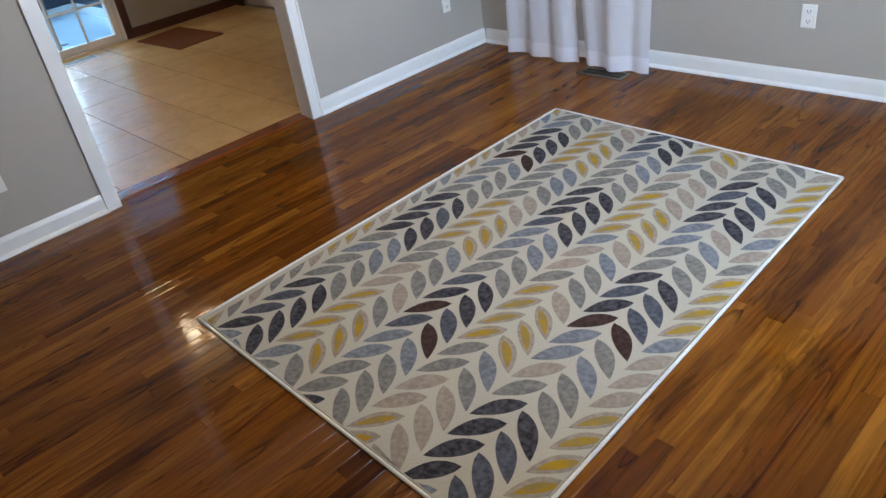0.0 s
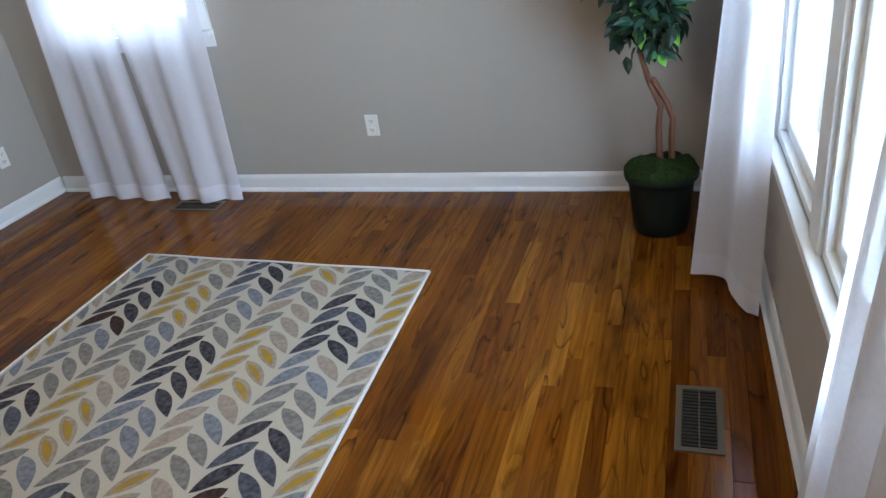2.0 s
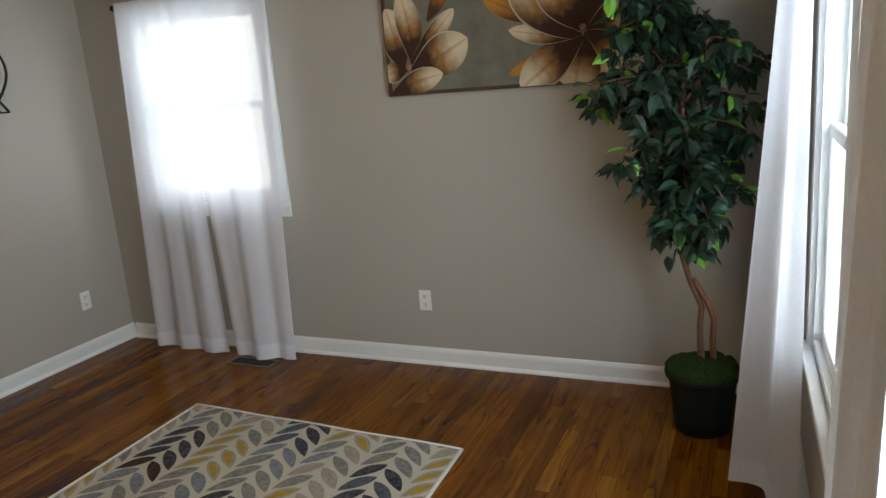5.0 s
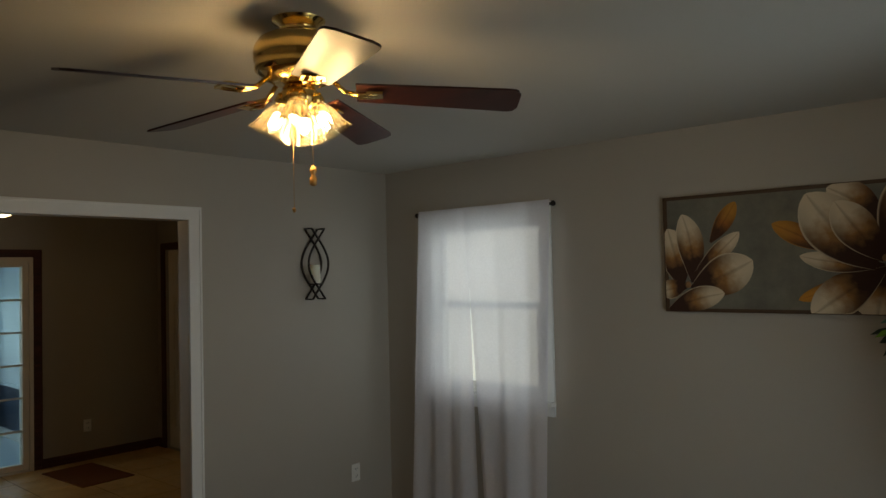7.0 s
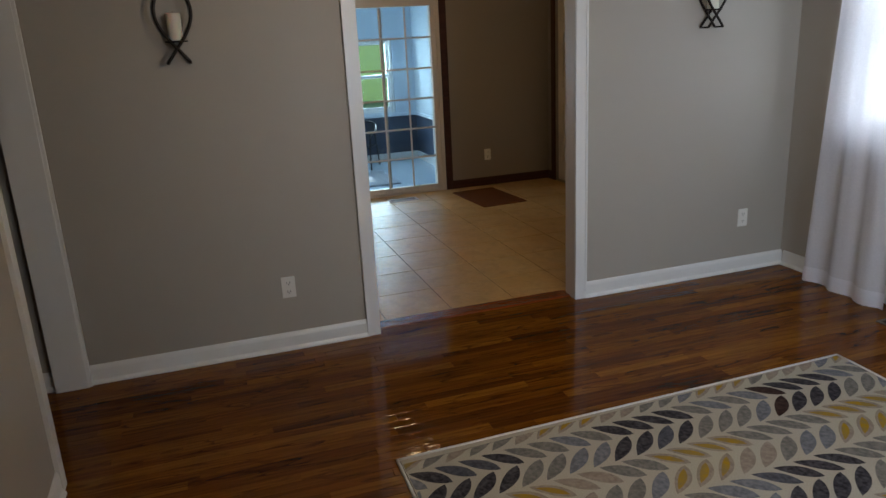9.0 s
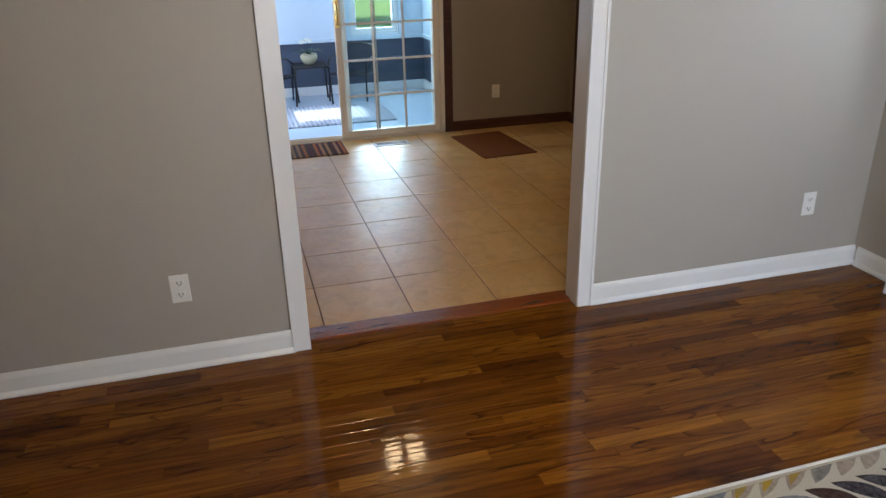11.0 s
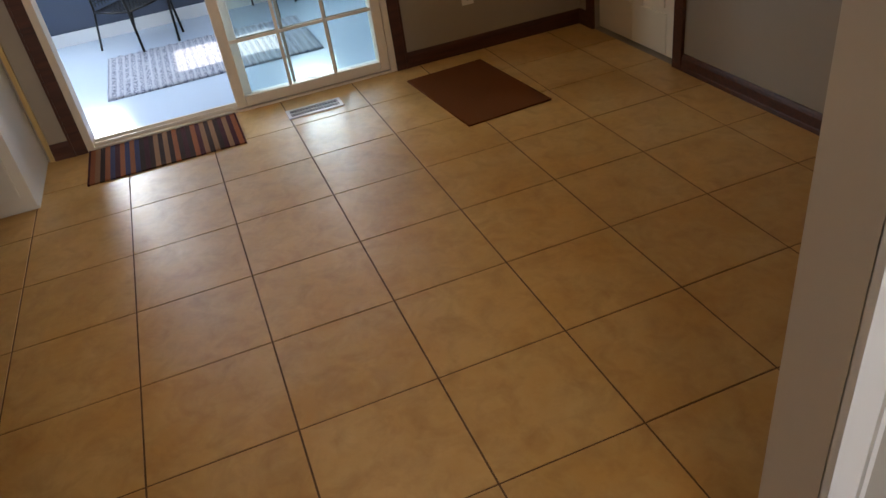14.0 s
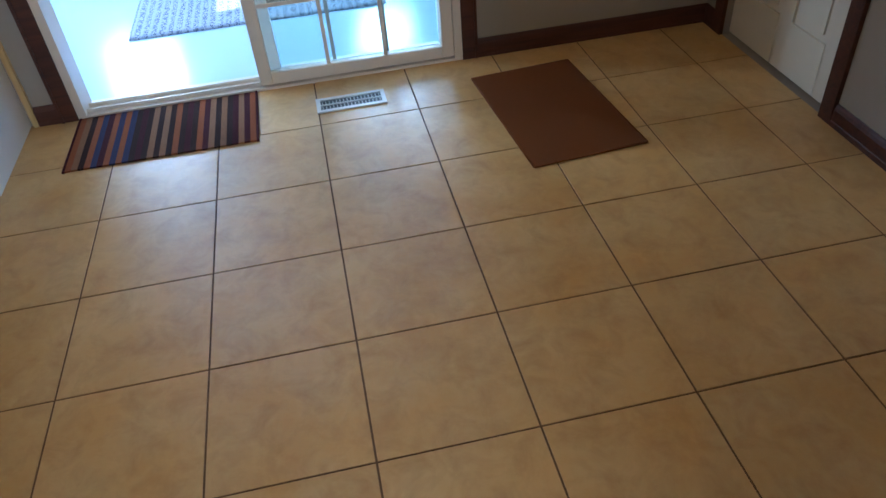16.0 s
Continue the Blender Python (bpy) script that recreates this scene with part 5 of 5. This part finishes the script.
def kitchen_light():
    e = thing("kitchen_ceiling_light", tuple(KL), "brass ceiling light with lit frosted shades", "ceiling light")
    bm = bmesh.new()
    lathe(bm, [(0.075, 0.0), (0.072, -0.02), (0.02, -0.03), (0.018, -0.06)], 28)
    part("canopy", bm, M_BRASS, e)
    for s in (-1, 1):
        part("arm", tube(bmesh.new(), [(0, 0, -0.05), (0, s * 0.04, -0.10), (0, s * 0.09, -0.165)], 0.007, 8), M_BRASS, e)
        bm = bmesh.new()
        lathe(bm, [(0.02, -0.165), (0.05, -0.18), (0.066, -0.21), (0.068, -0.245), (0.03, -0.26)], 24, (0, s * 0.09, 0))
        sh = part("lamp_shade", bm, M_KSHADE, e, "lit frosted glass shade")
        sh.visible_shadow = False


kitchen_light()


# ---- porch things ----
def porch_chair(at, rz, label):
    e = thing("patio_chair", at, label, "chair", "patio chairs", rz=rz)
    e.scale = (0.88, 0.88, 0.71)
    # local: seat faces +x
    for s in (-1, 1):
        part("front_leg", tube(bmesh.new(), [(0.25, s * 0.26, 0), (0.22, s * 0.25, 0.42), (0.21, s * 0.26, 0.60), (0.12, s * 0.27, 0.665), (-0.05, s * 0.27, 0.68), (-0.20, s * 0.22, 0.78)], 0.011, 8), M_BLACKM, e)
        part("back_leg", tube(bmesh.new(), [(-0.27, s * 0.22, 0), (-0.20, s * 0.21, 0.42), (-0.22, s * 0.19, 0.6), (-0.25, s * 0.16, 0.78)], 0.010, 8), M_BLACKM, e)
    part("seat_frame", tube(bmesh.new(), [(0.22, -0.24, 0.42), (0.24, 0, 0.42), (0.22, 0.24, 0.42), (0, 0.25, 0.415), (-0.2, 0.21, 0.41), (-0.21, 0, 0.41), (-0.2, -0.21, 0.41), (0, -0.25, 0.415), (0.22, -0.24, 0.42)], 0.010, 8), M_BLACKM, e)
    bt = [(-0.20, -0.22, 0.78), (-0.25, -0.15, 0.81), (-0.28, 0, 0.83), (-0.25, 0.15, 0.81), (-0.20, 0.22, 0.78)]
    part("back_rail", tube(bmesh.new(), bt, 0.011, 8), M_BLACKM, e)
    seat = bmesh.new()
    for k in range(11):
        y = -0.2 + 0.04 * k
        box(seat, (-0.2, y - 0.006, 0.414), (0.23, y + 0.006, 0.419))
        x = -0.19 + 0.04 * k
        box(seat, (x - 0.006, -0.22, 0.419), (x + 0.006, 0.22, 0.423))
    part("seat_mesh", seat, M_MESH, e)
    back = bmesh.new()
    for k in range(10):
        y = -0.17 + 0.038 * k
        tube(back, [(-0.205, y, 0.45), (-0.235, y * 0.9 + 0.02, 0.62), (-0.27 + abs(y) * 0.12, y, 0.80)], 0.005, 5)
        z = 0.48 + 0.033 * k
        tube(back, [(-0.215, -0.19, z), (-0.25, 0, z), (-0.215, 0.19, z)], 0.0045, 5)
    part("back_mesh", back, M_MESH, e)
    return e


porch_chair((-5.70, -2.57, PF), 47, "black metal mesh patio chair by the navy wall")
porch_chair((-5.73, -1.60, PF), -32, "black metal mesh patio chair past the plant table")
e = thing("plant_table", (-5.69, -2.10, PF), "small black metal side table between the patio chairs", "side table")
part("tabletop", bevelled(boxes(((-0.19, -0.19, 0.40), (0.19, 0.19, 0.42))), 0.01), M_BLACKM, e)
for sx in (-1, 1):
    for sy in (-1, 1):
        part("leg", tube(bmesh.new(), [(sx * 0.20, sy * 0.20, 0), (sx * 0.185, sy * 0.185, 0.38), (sx * 0.16, sy * 0.16, 0.41)], 0.010, 8), M_BLACKM, e)
e = thing("potted_orchid", (-5.71, -2.10, PF + 0.42), "white orchid in a cream pot on the black side table", "potted plant")
e.scale = (0.85, 0.85, 0.68)
bm = bmesh.new()
lathe(bm, [(0.05, 0), (0.065, 0.01), (0.10, 0.07), (0.112, 0.12), (0.10, 0.17), (0.088, 0.175), (0.08, 0.16)], 28)
part("pot", bm, M_CREAMPOT, e)
bm = bmesh.new()
for k in range(7):
    a = k * 0.95
    pts = [Vector((0, 0, 0.16)) + Vector((math.cos(a), math.sin(a), 0)) * r + Vector((0, 0, z)) for r, z in ((0.0, 0.0), (0.08, 0.06), (0.16, 0.07), (0.22, 0.03))]
    side = Vector((-math.sin(a), math.cos(a), 0))
    ww = (0.008, 0.03, 0.028, 0.004)
    l = [bm.verts.new(p + side * w) for p, w in zip(pts, ww)]
    r = [bm.verts.new(p - side * w) for p, w in zip(pts, ww)]
    for i in range(3):
        bm.faces.new((l[i], l[i + 1], r[i + 1], r[i]))
part("leaves", bm, M_LEAF, e)
part("stem", tube(bmesh.new(), [(0, 0, 0.15), (0.01, 0.02, 0.28), (0.01, 0.0, 0.36), (0.02, -0.06, 0.40)], 0.004, 6), M_LEAF, e)
ro = random.Random(3)
for k in range(5):
    bm = bmesh.new()
    c = Vector((0.015, 0.03 - 0.03 * k, 0.37 + 0.02 * math.sin(k)))
    for q in range(5):
        a = q * 2 * math.pi / 5
        d = Vector((0.15, math.cos(a), math.sin(a)))
        s = Vector((0, -math.sin(a), math.cos(a)))
        bm.faces.new([bm.verts.new(c + v) for v in (Vector((0, 0, 0)), d * 0.02 + s * 0.014, d * 0.038, d * 0.02 - s * 0.014)])
    part("blossom", bm, M_PETAL, e)
e = thing("shag_runner", (-5.40, -2.83, PF), "blue grey woven shag runner on the porch floor", "rug")
bm = bmesh.new()
nx, ny = 26, 60
vv = [[bm.verts.new((0.94 * i / nx, 1.43 * j / ny + 0.006 * noise.noise(Vector((i * 0.5, j, 3))), 0.013 + 0.006 * noise.noise(Vector((i * 0.9, j * 0.4, 0))) + 0.004 * math.sin(j * 2.1))) for j in range(ny + 1)] for i in range(nx + 1)]
for i in range(nx):
    for j in range(ny):
        bm.faces.new((vv[i][j], vv[i + 1][j], vv[i + 1][j + 1], vv[i][j + 1])).smooth = True
ext = bmesh.ops.extrude_face_region(bm, geom=bm.faces[:])
for v in ext["geom"]:
    if isinstance(v, bmesh.types.BMVert):
        v.co.z = 0.0
part("weave", bm, M_SHAG, e)

# ---- floor pieces ----
wf = thing("floor_wood", (0, 0, 0), "glossy reddish brown narrow board floor", "", kind="structure")
rb = random.Random(11)
BW = 0.057
cache = {}
loose_v, loose_f = [], []
made = 0


def slab_verts(x0, x1, y0, y1, z0, z1, c=0.0012):
    return [(x0, y0, z0), (x1, y0, z0), (x1, y1, z0), (x0, y1, z0), (x0, y0, z1 - c), (x1, y0, z1 - c), (x1, y1, z1 - c), (x0, y1, z1 - c), (x0 + c, y0 + c, z1), (x1 - c, y0 + c, z1), (x1 - c, y1 - c, z1), (x0 + c, y1 - c, z1)]


SLAB_F = [(0, 1, 5, 4), (1, 2, 6, 5), (2, 3, 7, 6), (3, 0, 4, 7), (4, 5, 9, 8), (5, 6, 10, 9), (6, 7, 11, 10), (7, 4, 8, 11), (8, 9, 10, 11)]


def piece(name, w, l, material, parent, at, z0=-0.012, z1=0.0, key=None, c=0.0012):
    key = (name, round(w, 4), round(l, 4))
    if key not in cache:
        me = bpy.data.meshes.new(name)
        me.from_pydata(slab_verts(0, w, 0, l, z0, z1, c), [], SLAB_F)
        me.materials.append(material)
        cache[key] = me
    ob = new(name, cache[key])
    ob.parent = parent
    ob.location = at
    return ob


x = -0.048
while x < XE + 0.14:
    wv = BW
    floor_y0 = YS - 1.6 if x < 1.45 else YS
    if x < 0:
        floor_y0, top = OY0 + 0.006, OY1 - 0.006
    else:
        top = 0.0
    y = floor_y0 + (rb.choice((0, 0.2, 0.4)) if x > 0 else 0)
    segs, a = [], floor_y0
    y = floor_y0 - rb.uniform(0, 0.8)
    while a < top - 0.001:
        ln = rb.choice((0.35, 0.5, 0.65, 0.8, 1.0, 1.2, 1.5))
        y += ln
        b = min(max(y, a), top)
        if b - a > 0.03:
            segs.append((a, b))
            a = b
        elif b >= top:
            break
    if segs:
        segs[-1] = (segs[-1][0], top)
    for a, b in segs:
        near = (x > 2.75 and b < -0.4 and a > -4.3) or (0 <= x < 0.9 and a < -1.0 and b > -3.6)
        if near and made < 300:
            piece("board", wv, b - a, M_BOARD, wf, (x, a, 0))
            made += 1
        else:
            o = len(loose_v)
            loose_v += slab_verts(x, x + wv, a, b, -0.012, 0.0)
            loose_f += [tuple(o + i for i in f) for f in SLAB_F]
    x += BW
me = bpy.data.meshes.new("boards")
me.from_pydata(loose_v, [], loose_f)
me.materials.append(M_BOARDS)
ob = new("boards", me)
ob.parent = wf
tagged(ob, kind="stuff")

tf = thing("floor_tiles", (0, 0, 0), "beige ceramic floor tiles with brown grout", "", kind="structure")
P, g2 = 0.410, 0.003
xs = [-1.396 + P * k for k in range(-6, 4)]
ys = [-1.875 + P * k for k in range(-9, 6)]
for xa, xb in zip(xs, xs[1:]):
    for ya, yb in zip(ys, ys[1:]):
        a0, a1 = max(xa + g2, XK), min(xb - g2, -0.157)
        b0, b1 = max(ya + g2, KS), min(yb - g2, -0.001)
        if a1 - a0 < 0.01 or b1 - b0 < 0.01:
            continue
        piece("tile", round(a1 - a0, 3), round(b1 - b0, 3), M_TILE, tf, (a0, b0, 0), -0.0055, 0.0, c=0.0005)
